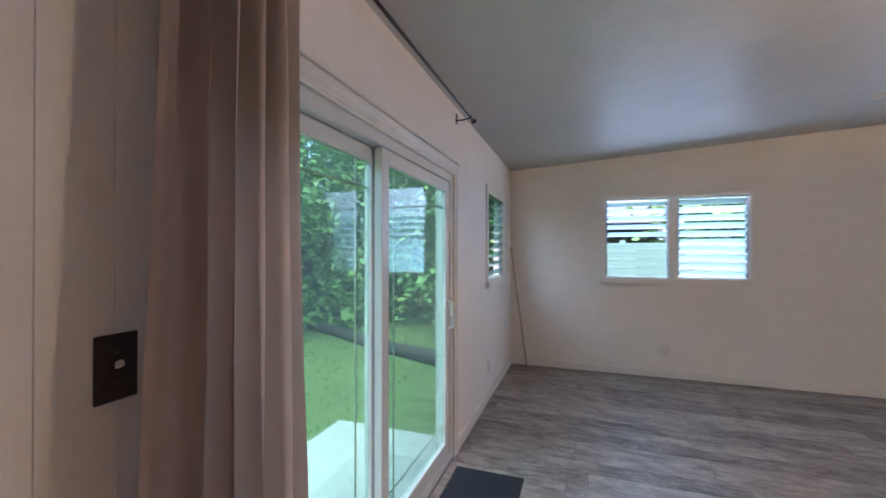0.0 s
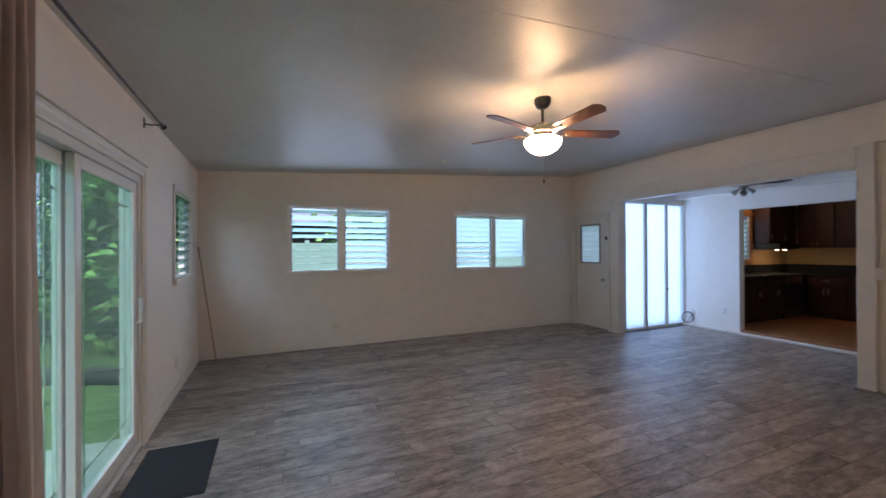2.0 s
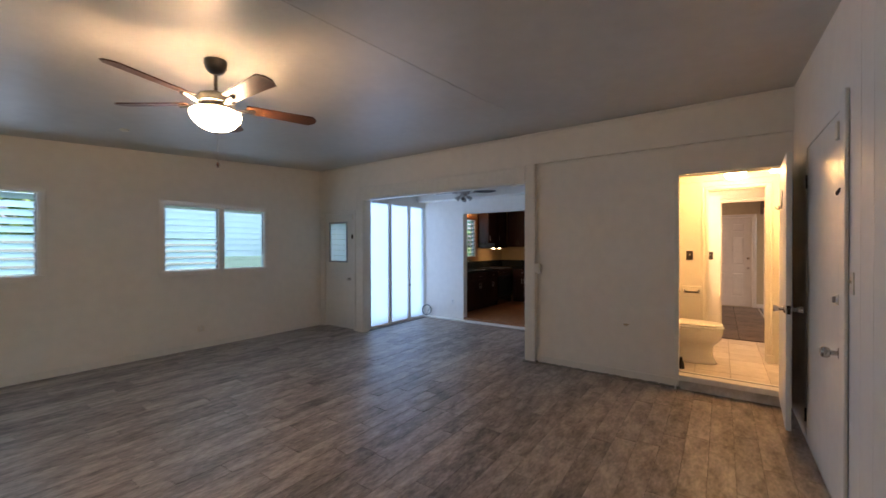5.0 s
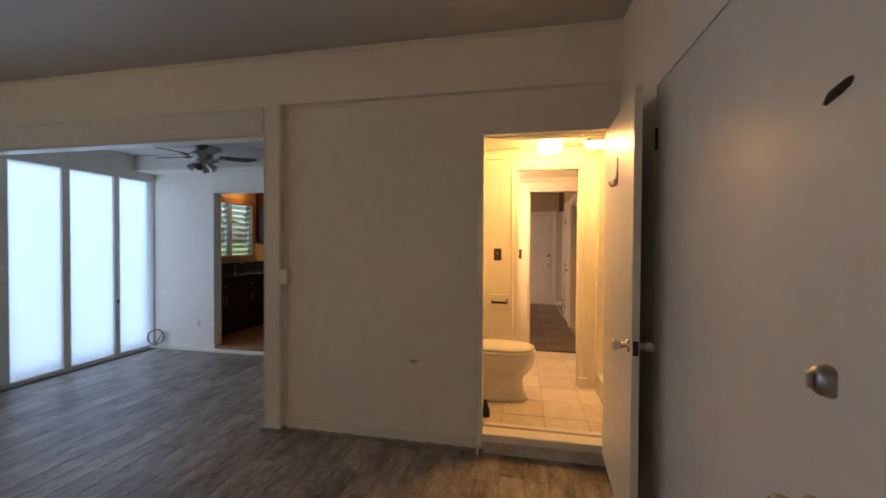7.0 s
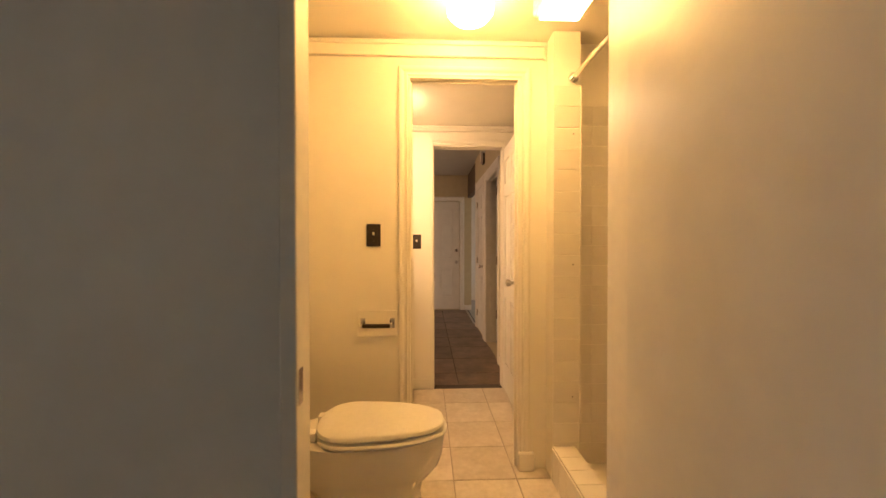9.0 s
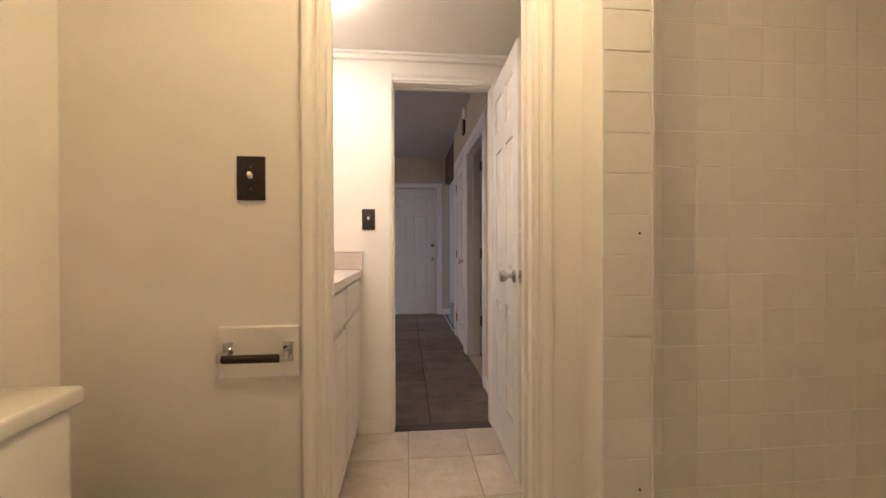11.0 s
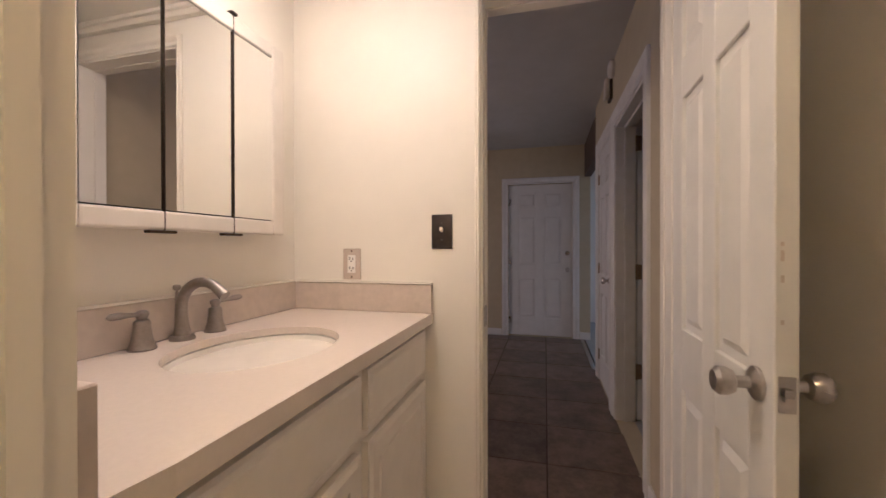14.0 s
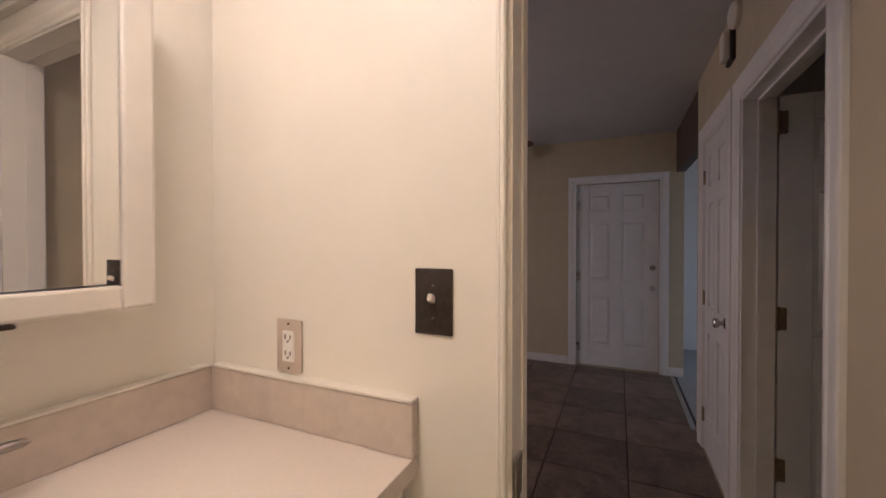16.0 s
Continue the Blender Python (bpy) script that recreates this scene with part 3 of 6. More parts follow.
def louvre_window(name, at, rz, w, h, halves, label, sill=True):
    """Jalousie window in x 0..w, z 0..h; halves: rows of (x0, x1, [(count, open angle, material)] from the bottom)."""
    root = tagged(new(name), label, "window", kind="structure")
    root.matrix_world = pose(*at, 0, 0, rz)
    f = 0.016
    part("window_frame", boxes((0, f, 0.0, 0.1, 0, h), (w - f, w, 0.0, 0.1, 0, h), (f, w - f, 0, 0.1, 0, f * 0.8), (f, w - f, 0, 0.1, h - f * 0.8, h), bevel=0.002), TRIM, root, "white painted window frame")
    if sill:
        part("window_sill", boxes((-0.07, w + 0.07, -0.035, 0.002, -0.07, -0.002), (-0.06, -0.001, -0.014, -0.001, -0.002, h + 0.05), (w + 0.001, w + 0.06, -0.014, -0.001, -0.002, h + 0.05), (-0.06, w + 0.06, -0.018, -0.001, h + 0.001, h + 0.055), bevel=0.003), WALL, root, "cream painted sill and trim")
    for i, (x0, x1, runs) in enumerate(halves):
        if i:
            part("mullion", boxes((halves[i - 1][1], x0, -0.004, 0.1, f * 0.8, h - f * 0.8), bevel=0.003), TRIM, root)
        for xa, xb in ((x0, x0 + 0.014), (x1 - 0.014, x1)):
            part("louvre_track", boxes((xa, xb, 0.03, 0.07, f * 0.8, h - f * 0.8)), ALU, root, "dull aluminium louvre track")
        count = sum(r[0] for r in runs)
        pitch, z = (h - f * 1.6) / count, f * 0.8
        for n, angle, mat in runs:
            for _ in range(n):
                bm = boxes((x0 + 0.015, x1 - 0.015, -0.003, 0.003, -pitch * 0.54, pitch * 0.54), bevel=0.001)
                ob = part("louvre_blade", bm, mat, root)
                ob.visible_shadow = False
                ob.matrix_local = Matrix.Translation((0, 0.05, z + pitch / 2)) @ Matrix.Rotation(radians(angle), 4, "X")
                clip = part("blade_clip", boxes((x0 + 0.004, x0 + 0.022, 0.022 if angle > 20 else 0.035, 0.062, z + pitch / 2 - 0.012, z + pitch / 2 + 0.012), (x1 - 0.022, x1 - 0.004, 0.022 if angle > 20 else 0.035, 0.062, z + pitch / 2 - 0.012, z + pitch / 2 + 0.012)), ALU, root)
                z += pitch
        part("crank_handle", swept([(x1 - 0.02, 0.02, h * 0.42), (x1 - 0.02, -0.025, h * 0.42), (x1 - 0.02, -0.035, h * 0.36)], 0.006, 8), ALU, root)
    return root


def wall_plate(name, at, rz, label, mat, kind="switch", w=0.072, h=0.116):
    """A switch or socket plate on a wall; local y points out of the wall (negative)."""
    root = thing(name, at, label, "light switch" if kind == "switch" else "wall socket", rz=rz)
    part("plate", boxes((-w / 2, w / 2, -0.006, 0, -h / 2, h / 2), bevel=0.0025, seg=2), mat, root, smooth=True)
    if kind == "switch":
        part("toggle_slot", boxes((-0.006, 0.006, -0.0075, -0.005, -0.013, 0.013)), mat, root)
        bm = boxes((-0.005, 0.005, -0.024, -0.006, -0.003, 0.01), bevel=0.0015)
        bmesh.ops.rotate(bm, verts=bm.verts[:], cent=(0, -0.006, 0), matrix=Matrix.Rotation(radians(-25), 3, "X"))
        part("toggle", bm, IVORY, root, "ivory toggle")
        for z in (0.03, -0.03):
            bm = bmesh.new()
            tube(bm, (0, -0.0055, z), (0, -0.0072, z), 0.0028, seg=10)
            part("screw", bm, PEWTER if mat is PLATE else mat, root)
    else:
        part("socket_face", boxes((-0.0165, 0.0165, -0.0085, -0.005, -0.034, 0.034), bevel=0.0012), WHITEP, root, "white double socket insert")
        for z in (0.049, -0.049):
            bm = bmesh.new()
            tube(bm, (0, -0.0055, z), (0, -0.0072, z), 0.003, seg=10)
            part("screw", bm, BRONZE, root)
        for z in (0.018, -0.018):
            part("socket_slots", boxes((-0.0085, -0.0058, -0.0095, -0.008, z - 0.002, z + 0.008), (0.0058, 0.0085, -0.0095, -0.008, z - 0.002, z + 0.007), (-0.0025, 0.0025, -0.0095, -0.008, z - 0.009, z - 0.005)), BLACK, root)
    return root


# ---- living room: doors and windows ----
SLIDE = tagged(new("sliding_door_1"), "white vinyl sliding glass door with cream inner grille bars", "sliding door", kind="structure")
SLIDE.matrix_world = pose(XW - 0.12, SL[0], SL[2])
sw, sh = SL[1] - SL[0], SL[3] - SL[2]
part("frame", boxes((0, 0.115, 0, 0.05, 0, sh), (0, 0.115, sw - 0.05, sw, 0, sh), (0, 0.115, 0.05, sw - 0.05, sh - 0.06, sh), (0, 0.115, 0.05, sw - 0.05, 0, 0.035), (0.055, 0.065, 0.05, sw - 0.05, 0.035, 0.05), bevel=0.002), VINYL, SLIDE)
for y0, y1, x0, tag in ((0.05, 1.15, 0.008, "fixed"), (1.08, sw - 0.05, 0.062, "moving")):
    st = 0.075
    sash = part("sash", boxes((x0, x0 + 0.042, y0, y0 + st, 0.04, sh - 0.062), (x0, x0 + 0.042, y1 - st, y1, 0.04, sh - 0.062), (x0, x0 + 0.042, y0 + st, y1 - st, 0.04, 0.14), (x0, x0 + 0.042, y0 + st, y1 - st, sh - 0.062 - 0.075, sh - 0.062), bevel=0.003), VINYL, SLIDE, "white vinyl sash")
    pane = part("pane", boxes((x0 + 0.017, x0 + 0.025, y0 + st, y1 - st, 0.14, sh - 0.137)), CLEAR, sash, "green-tinted glass pane")
    pane.visible_shadow = False
    gy0, gy1, gz0, gz1 = y0 + st, y1 - st, 0.14, sh - 0.137
    for s in ((gy0 + 0.1, gy0 + 0.112, gz0, gz1), (gy1 - 0.112, gy1 - 0.1, gz0, gz1)):
        part("grille_bar", boxes((x0 + 0.012, x0 + 0.016, *s)), IVORY, sash)
    for z in (gz0 + 0.12, gz1 - 0.13):
        part("grille_bar", boxes((x0 + 0.011, x0 + 0.0155, gy0, gy1, z, z + 0.012)), IVORY, sash)
hb = swept([(0.108, sw - 0.09, 0.97), (0.14, sw - 0.09, 0.98), (0.145, sw - 0.09, 1.07), (0.14, sw - 0.09, 1.16), (0.108, sw - 0.09, 1.17)], 0.011, 10)
part("pull_handle", hb, VINYL, SLIDE, "white pull handle", smooth=True)
casing("trim_slider", "x", XW, 0.022, SL[0], SL[1], 0.0, SL[3], 0.085, label="white painted casing round the sliding door", legs=(False, True))
set_piece("trim_slider_head", boxes((XW, XW + 0.03, SL[0], SL[1] + 0.1, SL[3] + 0.087, SL[3] + 0.115), bevel=0.004), TRIM, "white painted head moulding", "trim")
set_piece("threshold", boxes((XW - 0.14, XW + 0.004, SL[0], SL[1], -0.02, 0.018), bevel=0.003), ALU, "metal sliding door threshold", "trim")

louvre_window("window_1", (0.03, YN - 0.002, 1.225), 0, 1.57, 1.0, [(0.016, 0.731, [(5, 8, LOUVRE), (5, 62, LFROST)]), (0.83, 1.552, [(10, 52, LFROST)])], "white jalousie window with half-open glass louvres")
louvre_window("window_2", (2.855, YN - 0.002, 1.205), 0, 1.54, 0.98, [(0.02, 0.762, [(5, 50, LFROST), (5, 6, LFROST)]), (0.85, 1.524, [(2, 6, LOUVRE), (8, 6, LFROST)])], "white jalousie window with closed frosted louvres")
louvre_window("window_3", (XW + 0.002, 4.31, 1.25), 90, 0.98, 0.95, [(0.035, 0.945, [(9, 48, LOUVRE_G)])], "jalousie window with open green-tinted louvres")

# back door beside the nook opening
DB = tagged(new("door_1"), "white painted back door with small frosted louvre window", "door", kind="structure")
DB.matrix_world = pose(5.6, 5.66, 0.012, 0, 0, -90)
dw, dh = 0.845, 2.18
part("slab", boxes((0, 0.11, 0, 0.04, 0, dh), (0.64, dw, 0, 0.04, 0, dh), (0.11, 0.64, 0.0003, 0.0397, 0, 1.25), (0.11, 0.64, 0.0003, 0.0397, 2.03, dh)), DOORP, DB)
wf = part("window_frame", boxes((0.11, 0.14, -0.012, 0.05, 1.25, 2.03), (0.61, 0.64, -0.012, 0.05, 1.25, 2.03), (0.14, 0.61, -0.012, 0.05, 1.25, 1.28), (0.14, 0.61, -0.012, 0.05, 2.0, 2.03), bevel=0.002), ALU, DB, "grey window frame in the door")
for k in range(7):
    p_ = part("pane", boxes((0.14, 0.61, 0.014, 0.02, 1.28 + k * 0.103, 1.28 + k * 0.103 + 0.1)), LFROST, wf, "frosted louvre pane")
    p_.visible_shadow = False
knob(DB, (0.71, 0, 0.94), (0, -1, 0), METAL)
part("bolt", boxes((0.77, 0.8, -0.02, 0, 1.7, 1.78), bevel=0.003), BRONZE, DB, "dark surface bolt")
part("top_hinge_latch", boxes((0.79, 0.83, -0.02, 0, 2.05, 2.15), bevel=0.003), IVORY, DB)
casing("trim_back_door", "x", XE, -0.016, 4.81, 5.665, 0, 2.2, 0.05, label="thin white door stop trim", legs=(True, True))
# opening trim: wide boards
set_piece("trim_opening", boxes((XE - 0.022, XE, 4.545, 4.73, 0, 2.43), (XE - 0.022, XE, 1.4, 4.73, 2.43, 2.64), (XE - 0.03, XE - 0.022, 1.4, 4.74, 2.625, 2.645), (XE, XP + 0.06, 4.538, 4.55, 0, 2.425), (XE, XP + 0.06, 1.4, 4.538, 2.41, 2.425), bevel=0.003), TRIM, "wide white painted boards framing the opening", "trim")
set_piece("trim_post", boxes((XE - 0.012, XE, 1.26, 1.4, 0.02, 2.66), (XE - 0.018, XE - 0.012, 1.385, 1.4, 0.02, 2.425), bevel=0.003), TRIM, "white painted post beside the opening", "trim")
set_piece("trim_post_foot", boxes((XE - 0.03, XP, 1.235, 1.43, 0, 0.03), bevel=0.006), FOAM, "worn grey base under the post", "trim")
set_piece("baseboard_panel", boxes((XP - 0.014, XP, -0.38, 1.26, 0.012, 0.1), bevel=0.004), TRIM, "white painted baseboard on the panel", "baseboard")
bm = bmesh.new()
for k in range(60):
    y0 = -0.4 + k * 0.0277
    box(bm, XP - 0.03 - random.random() * 0.012, XP - 0.008, y0, y0 + 0.029, -0.003, 0.012 + random.random() * 0.012)
set_piece("baseboard_gap_filler", bm, FOAM, "crumbly grey filler along the wall foot", "trim")
set_piece("trim_panel_edge", boxes((XP - 0.008, XP, -0.405, 1.26, 2.628, 2.66), (XP - 0.01, XP, 1.235, 1.26, 0.1, 2.628), bevel=0.002), TRIM, "thin bead along the wall panel edge", "trim")
set_piece("baseboard_north", boxes((XW, 4.6, YN - 0.013, YN, 0, 0.09), (4.6, XE, YN - 0.01, YN, 0, 0.06), bevel=0.003), TRIM, "white painted baseboard", "baseboard")
set_piece("baseboard_west", boxes((XW, XW + 0.014, 3.24, YN - 0.013, 0, 0.1), bevel=0.003), TRIM, "white painted baseboard", "baseboard")
set_piece("crown_trim", boxes((XE - 0.014, XE, YS, YN, 3.035, 3.06)), TRIM, "thin painted bead under the ceiling", "trim")

# west wall boards by the light switch, and boards along the south wall
for name, axis in (("wall_west_boards", "x"), ("wall_south_boards", "y")):
    root = tagged(new(name), "vertical white painted wall boards", "wall", kind="structure")
    edges = [0.95, 0.868, 0.74, 0.61, 0.48, 0.35, 0.22, 0.09, -0.04, -0.2, -0.36, -0.52, -0.7, -0.9, -1.1, YS] if axis == "x" else [3.54 - 0.2 * k for k in range(23)] + [XW]
    for a, b in zip(edges, edges[1:]):
        if axis == "x":
            bm = boxes((XW - 0.14, XW, b + 0.0004, a - 0.0004, -0.1, 3.2))
            bmesh.ops.bevel(bm, geom=[e for e in bm.edges if abs(e.verts[0].co.z - e.verts[1].co.z) > 1], offset=0.0016, segments=1, affect="EDGES")
        else:
            bm = boxes((b + 0.001, a - 0.001, YS, YS + 0.008, 0, ceil_z(b) - 0.004))
            bmesh.ops.bevel(bm, geom=[e for e in bm.edges if abs(e.verts[0].co.z - e.verts[1].co.z) > 1], offset=0.002, segments=1, affect="EDGES")
        part("board", bm, WALL, root)

# bathroom door, open into the living room
D6 = tagged(new("door_2"), "plain cream bathroom door standing open", "door", kind="structure")
D6.matrix_world = pose(5.562, -1.25, 0.10, 0, 0, 177.5)
part("slab", boxes((0, 0.845, -0.035, 0.0, 0, 2.2), bevel=0.002), DOORP, D6)
tulip_knob(D6, (0.785, -0.035, 0.955), (0, -1, 0))
tulip_knob(D6, (0.785, 0.0, 0.955), (0, 1, 0))
part("latch_plate", boxes((0.8445, 0.8465, -0.03, -0.005, 0.92, 0.99), (0.846, 0.855, -0.024, -0.011, 0.945, 0.965)), BRONZE, D6, "dark latch plate in the door edge")
bm = swept([(0.452, -0.037, 1.945), (0.452, -0.039, 1.875), (0.452, -0.041, 1.825), (0.452, -0.046, 1.795), (0.452, -0.066, 1.78), (0.452, -0.078, 1.79), (0.452, -0.083, 1.81)], [0.003, 0.003, 0.008, 0.008, 0.007, 0.005, 0.003], 10)
part("robe_hook", bm, METAL, D6, "curved metal robe hook", smooth=True)
for s_ in (-1, 1):
    bm = swept([(0.452, -0.042, 1.80), (0.452 + s_ * 0.012, -0.05, 1.787), (0.452 + s_ * 0.026, -0.056, 1.787), (0.452 + s_ * 0.036, -0.06, 1.80), (0.452 + s_ * 0.04, -0.062, 1.817)], [0.007, 0.0065, 0.006, 0.005, 0.003], 10)
    part("robe_hook_prong", bm, METAL, D6, "curved hook prong", smooth=True)
for z in (0.25, 1.1, 1.95):
    hinge(D6, (-0.005, -0.002, z))
lining("jamb_bath_door", "x", 5.558, XP + 0.126, -1.27, -0.346, 0.0, 2.345, 0.012, 0.35, lip=0.005)
set_piece("trim_bath_jamb", boxes((5.554, 5.606, -0.388, -0.347, 0.08, 2.345), bevel=0.003), TRIM, "cream painted jamb edge board", "trim")
part("strike_plate", boxes((5.566, 5.596, -0.3905, -0.387, 0.99, 1.08)), CHROME, tagged(thing("strike_plate_assembly", (0, 0, 0), "small worn metal strike plate on the jamb", "strike plate")))
set_piece("bath_step", boxes((5.565, XP + 0.13, -1.25, -0.383, 0.1, BZ + 0.004), bevel=0.006), TRIM, "worn cream threshold step to the bathroom", "step")
set_piece("bath_step_riser", boxes((5.6, XP + 0.1, -1.25, -0.383, -0.02, 0.1)), RISER, "scuffed off-white riser board under the threshold", "step")
edge_strip = thing("threshold_strip", (XP + 0.06, -0.817, BZ + 0.0045), "thin metal edge strip screwed to the step", "edge strip")
part("strip", boxes((-0.014, 0.014, -0.43, 0.43, 0, 0.003), bevel=0.001), ALU, edge_strip)
for y in (-0.36, -0.12, 0.12, 0.36):
    bm = bmesh.new()
    tube(bm, (0, y, 0.0028), (0, y, 0.0045), 0.005, seg=10)
    part("screw", bm, BRONZE, edge_strip)

# front door in the south wall
D7 = tagged(new("door_3"), "plain white front door, closed, with deadbolt", "door", kind="structure")
D7.matrix_world = pose(4.85, YS - 0.043, 0.012, 0, 0, 180)
part("slab", boxes((0, 1.178, -0.045, 0.0, 0, 2.325), bevel=0.002), DOORP, D7)
knob(D7, (1.1, -0.045, 0.935), (0, -1, 0), METAL, length=0.085, r=0.032)
bm = turned([(0, 0), (0.036, 0), (0.036, 0.006), (0.033, 0.011), (0.031, 0.02), (0.026, 0.026), (0.012, 0.029), (0, 0.029)], Matrix.Translation((1.13, -0.045, 1.245)) @ Matrix.Rotation(radians(90), 4, "X"), 24)
part("deadbolt", bm, METAL, D7, "round metal deadbolt", smooth=True)
part("deadbolt_turn", boxes((1.1265, 1.1335, -0.088, -0.073, 1.227, 1.263), bevel=0.003), METAL, D7)
bm = swept([(1.222, -0.055, 1.872), (1.202, -0.066, 1.862), (1.168, -0.074, 1.848), (1.143, -0.07, 1.838)], [0.006, 0.011, 0.01, 0.005], 10)
part("swing_latch", bm, BRONZE, D7, "dark metal swing latch", smooth=True)
part("sensor", boxes((1.1, 1.16, -0.075, -0.045, 2.15, 2.25), bevel=0.006, seg=2), IVORY, D7, "small ivory contact sensor")
for z in (0.2, 2.06):
    hinge(D7, (0.004, -0.049, z), (0.012, 0.014, 0.1), PLATE)
lining("jamb_front_door", "y", YS - 0.14, YS + 0.004, 3.665, 4.86, 0, 2.345, 0.004, 0.2)
set_piece("trim_front_door", boxes((3.55, 3.665, YS + 0.008, YS + 0.026, 0, 2.4), bevel=0.004), TRIM, "white painted door casing", "trim")
# Unseen slab, added to seal the doorway behind the front door.
set_piece("front_wall_outer", boxes((3.4, 5.0, YS - 0.24, YS - 0.15, -0.1, 2.6)), WALL, "added blank slab behind the closed front door", "wall")

# ---- living room: things ----
wall_plate("light_switch", (XW + 0.0005, 0.868, 1.324), 90, "dark bronze light switch plate with ivory toggle", PLATE, w=0.08, h=0.138)
wall_plate("light_switch", (3.475, YS + 0.0085, 1.37), 180, "ivory light switch plate on cream wall", IVORY)
wall_plate("wall_socket", (0.705, YN - 0.0005, 0.335), 0, "ivory wall socket near the floor", IVORY, "socket", 0.11, 0.09)
wall_plate("wall_socket", (3.35, YN - 0.0005, 0.3), 0, "ivory wall socket under the window", IVORY, "socket", 0.09, 0.075)
wall_plate("wall_socket", (XW + 0.0005, 4.36, 0.35), 90, "ivory wall socket beside the sliding door", IVORY, "socket")
wall_plate("wall_socket", (NX - 0.0005, 3.9, 0.39), -90, "white wall socket in the nook", WHITEP, "socket")
box_ = thing("junction_box", (XE + 0.02, 1.255, 1.27), "cream painted box on the post side", "junction box")
part("box_body", boxes((-0.03, 0.03, -0.06, 0.02, -0.06, 0.06), bevel=0.006, seg=2), TRIM, box_)
scar = thing("wall_scar", (XP - 0.0005, 0.153, 0.634), "small torn plaster scar on the wall", "wall damage")
bm = bmesh.new()
for k in range(11):
    a = k * 2.4
    r = 0.001 + 0.0022 * k
    tube(bm, (0, math.cos(a) * r * 1.4, math.sin(a) * r * 0.8), (-0.004 - 0.004 * random.random(), math.cos(a) * r * 1.5, math.sin(a) * r * 0.9), 0.007 + random.random() * 0.005, 0.003, seg=7)
part("scar_flakes", bm, material("torn_plaster", (0.52, 0.42, 0.28), 0.9, grain=90, vary=0.4), scar)

# curtain and its rod
curtain = thing("curtain", (-1.055, 0.845, 0.03), "beige curtain panel gathered at the sliding door", "curtain")
bm = bmesh.new()
NU, NV = 150, 26
grid = []
for i in range(NU + 1):
    u = i / NU
    row = []
    for j in range(NV + 1):
        v = j / NV
        pinch = 0.94 + 0.1 * (1 - v) + 0.015 * math.sin(7 * v)
        fold = math.sin(u * 2 * math.pi * 5.2 + 0.5 * math.sin(2.4 * v + 4 * u)) * 0.95 + 0.16 * math.sin(u * 2 * math.pi * 10.4 + 1.5 * v)
        amp = 0.044 + 0.018 * (1 - v) + 0.006 * noise.noise((u * 6, v * 2, 1))
        row.append(bm.verts.new((fold * amp + 0.004 * noise.noise((u * 25, v * 7, 3)), 0.41 * u * pinch + 0.02 * math.cos(u * 2 * math.pi * 5.5) * (1 - v * 0.5) + 0.03 * (1 - v) * (u - 0.2) - 0.085 * (1 - v) ** 1.4 * (1 - u) + 0.025 * v * (1 - u), v * 2.54)))
    grid.append(row)
for i in range(NU):
    for j in range(NV):
        bm.faces.new((grid[i][j], grid[i + 1][j], grid[i + 1][j + 1], grid[i][j + 1]))
bmesh.ops.solidify(bm, geom=bm.faces[:], thickness=0.002)
part("cloth", bm, CURTAIN, curtain, smooth=True)
rod = thing("curtain_rod", (-1.075, 0.7, 2.6), "dark bronze curtain rod on wall brackets", "curtain rod")
bm = bmesh.new()
tube(bm, (0, 0, 0), (0, 2.62, 0), 0.0095, seg=12)
part("pole", bm, BRONZE, rod, smooth=True)
part("finial", turned([(0, 0), (0.013, 0), (0.013, 0.012), (0.018, 0.018), (0.023, 0.03), (0.018, 0.043), (0, 0.048)], Matrix.Translation((0, 2.615, 0)) @ Matrix.Rotation(radians(-90), 4, "X"), 16), BRONZE, rod, smooth=True)
for y in (0.1, 2.53):
    part("bracket", swept([(-0.108, y, -0.02), (-0.06, y, -0.022), (-0.012, y, -0.016), (0.006, y, -0.012), (0.013, y, 0.004)], 0.006, 8), BRONZE, rod)
    part("bracket_plate", boxes((-0.11, -0.104, y - 0.016, y + 0.016, -0.05, 0.03), bevel=0.002), BRONZE, rod)
for k in range(7):
    a = 0.18 + k * 0.06
    tor = swept([(0.017 * math.cos(q), a, 0.017 * math.sin(q) - 0.006) for q in [i * 2 * math.pi / 12 for i in range(13)]], 0.0022, 6)
    part("ring", tor, BRONZE, rod)

# pole leaning in the corner
pole = thing("wooden_pole", (0, 0, 0), "thin pale wooden pole leaning in the corner", "pole")
bm = bmesh.new()
tube(bm, (-0.956, 5.695, 0.005), (-1.15, 5.62, 1.56), 0.011, 0.009, seg=10)
part("shaft", bm, BAMBOO, pole, smooth=True)
bm = bmesh.new()
tube(bm, (-1.15, 5.62, 1.56), (-1.155, 5.618, 1.6), 0.016, seg=10)
part("end_cap", bm, BAMBOO, pole)

# door mat
mat_ = thing("door_mat", (-1.12, 2.25, 0.0), "charcoal ribbed door mat by the sliding door", "door mat")
part("backing", boxes((0, 0.48, 0, 0.79, 0.0015, 0.007), bevel=0.002), BLACK, mat_)
bm = bmesh.new()
for k in range(46):
    x0 = 0.018 + k * 0.0098
    box(bm, x0, x0 + 0.0065, 0.02, 0.77, 0.007, 0.0115)
part("pile_ribs", bm, MAT_RIB, mat_)


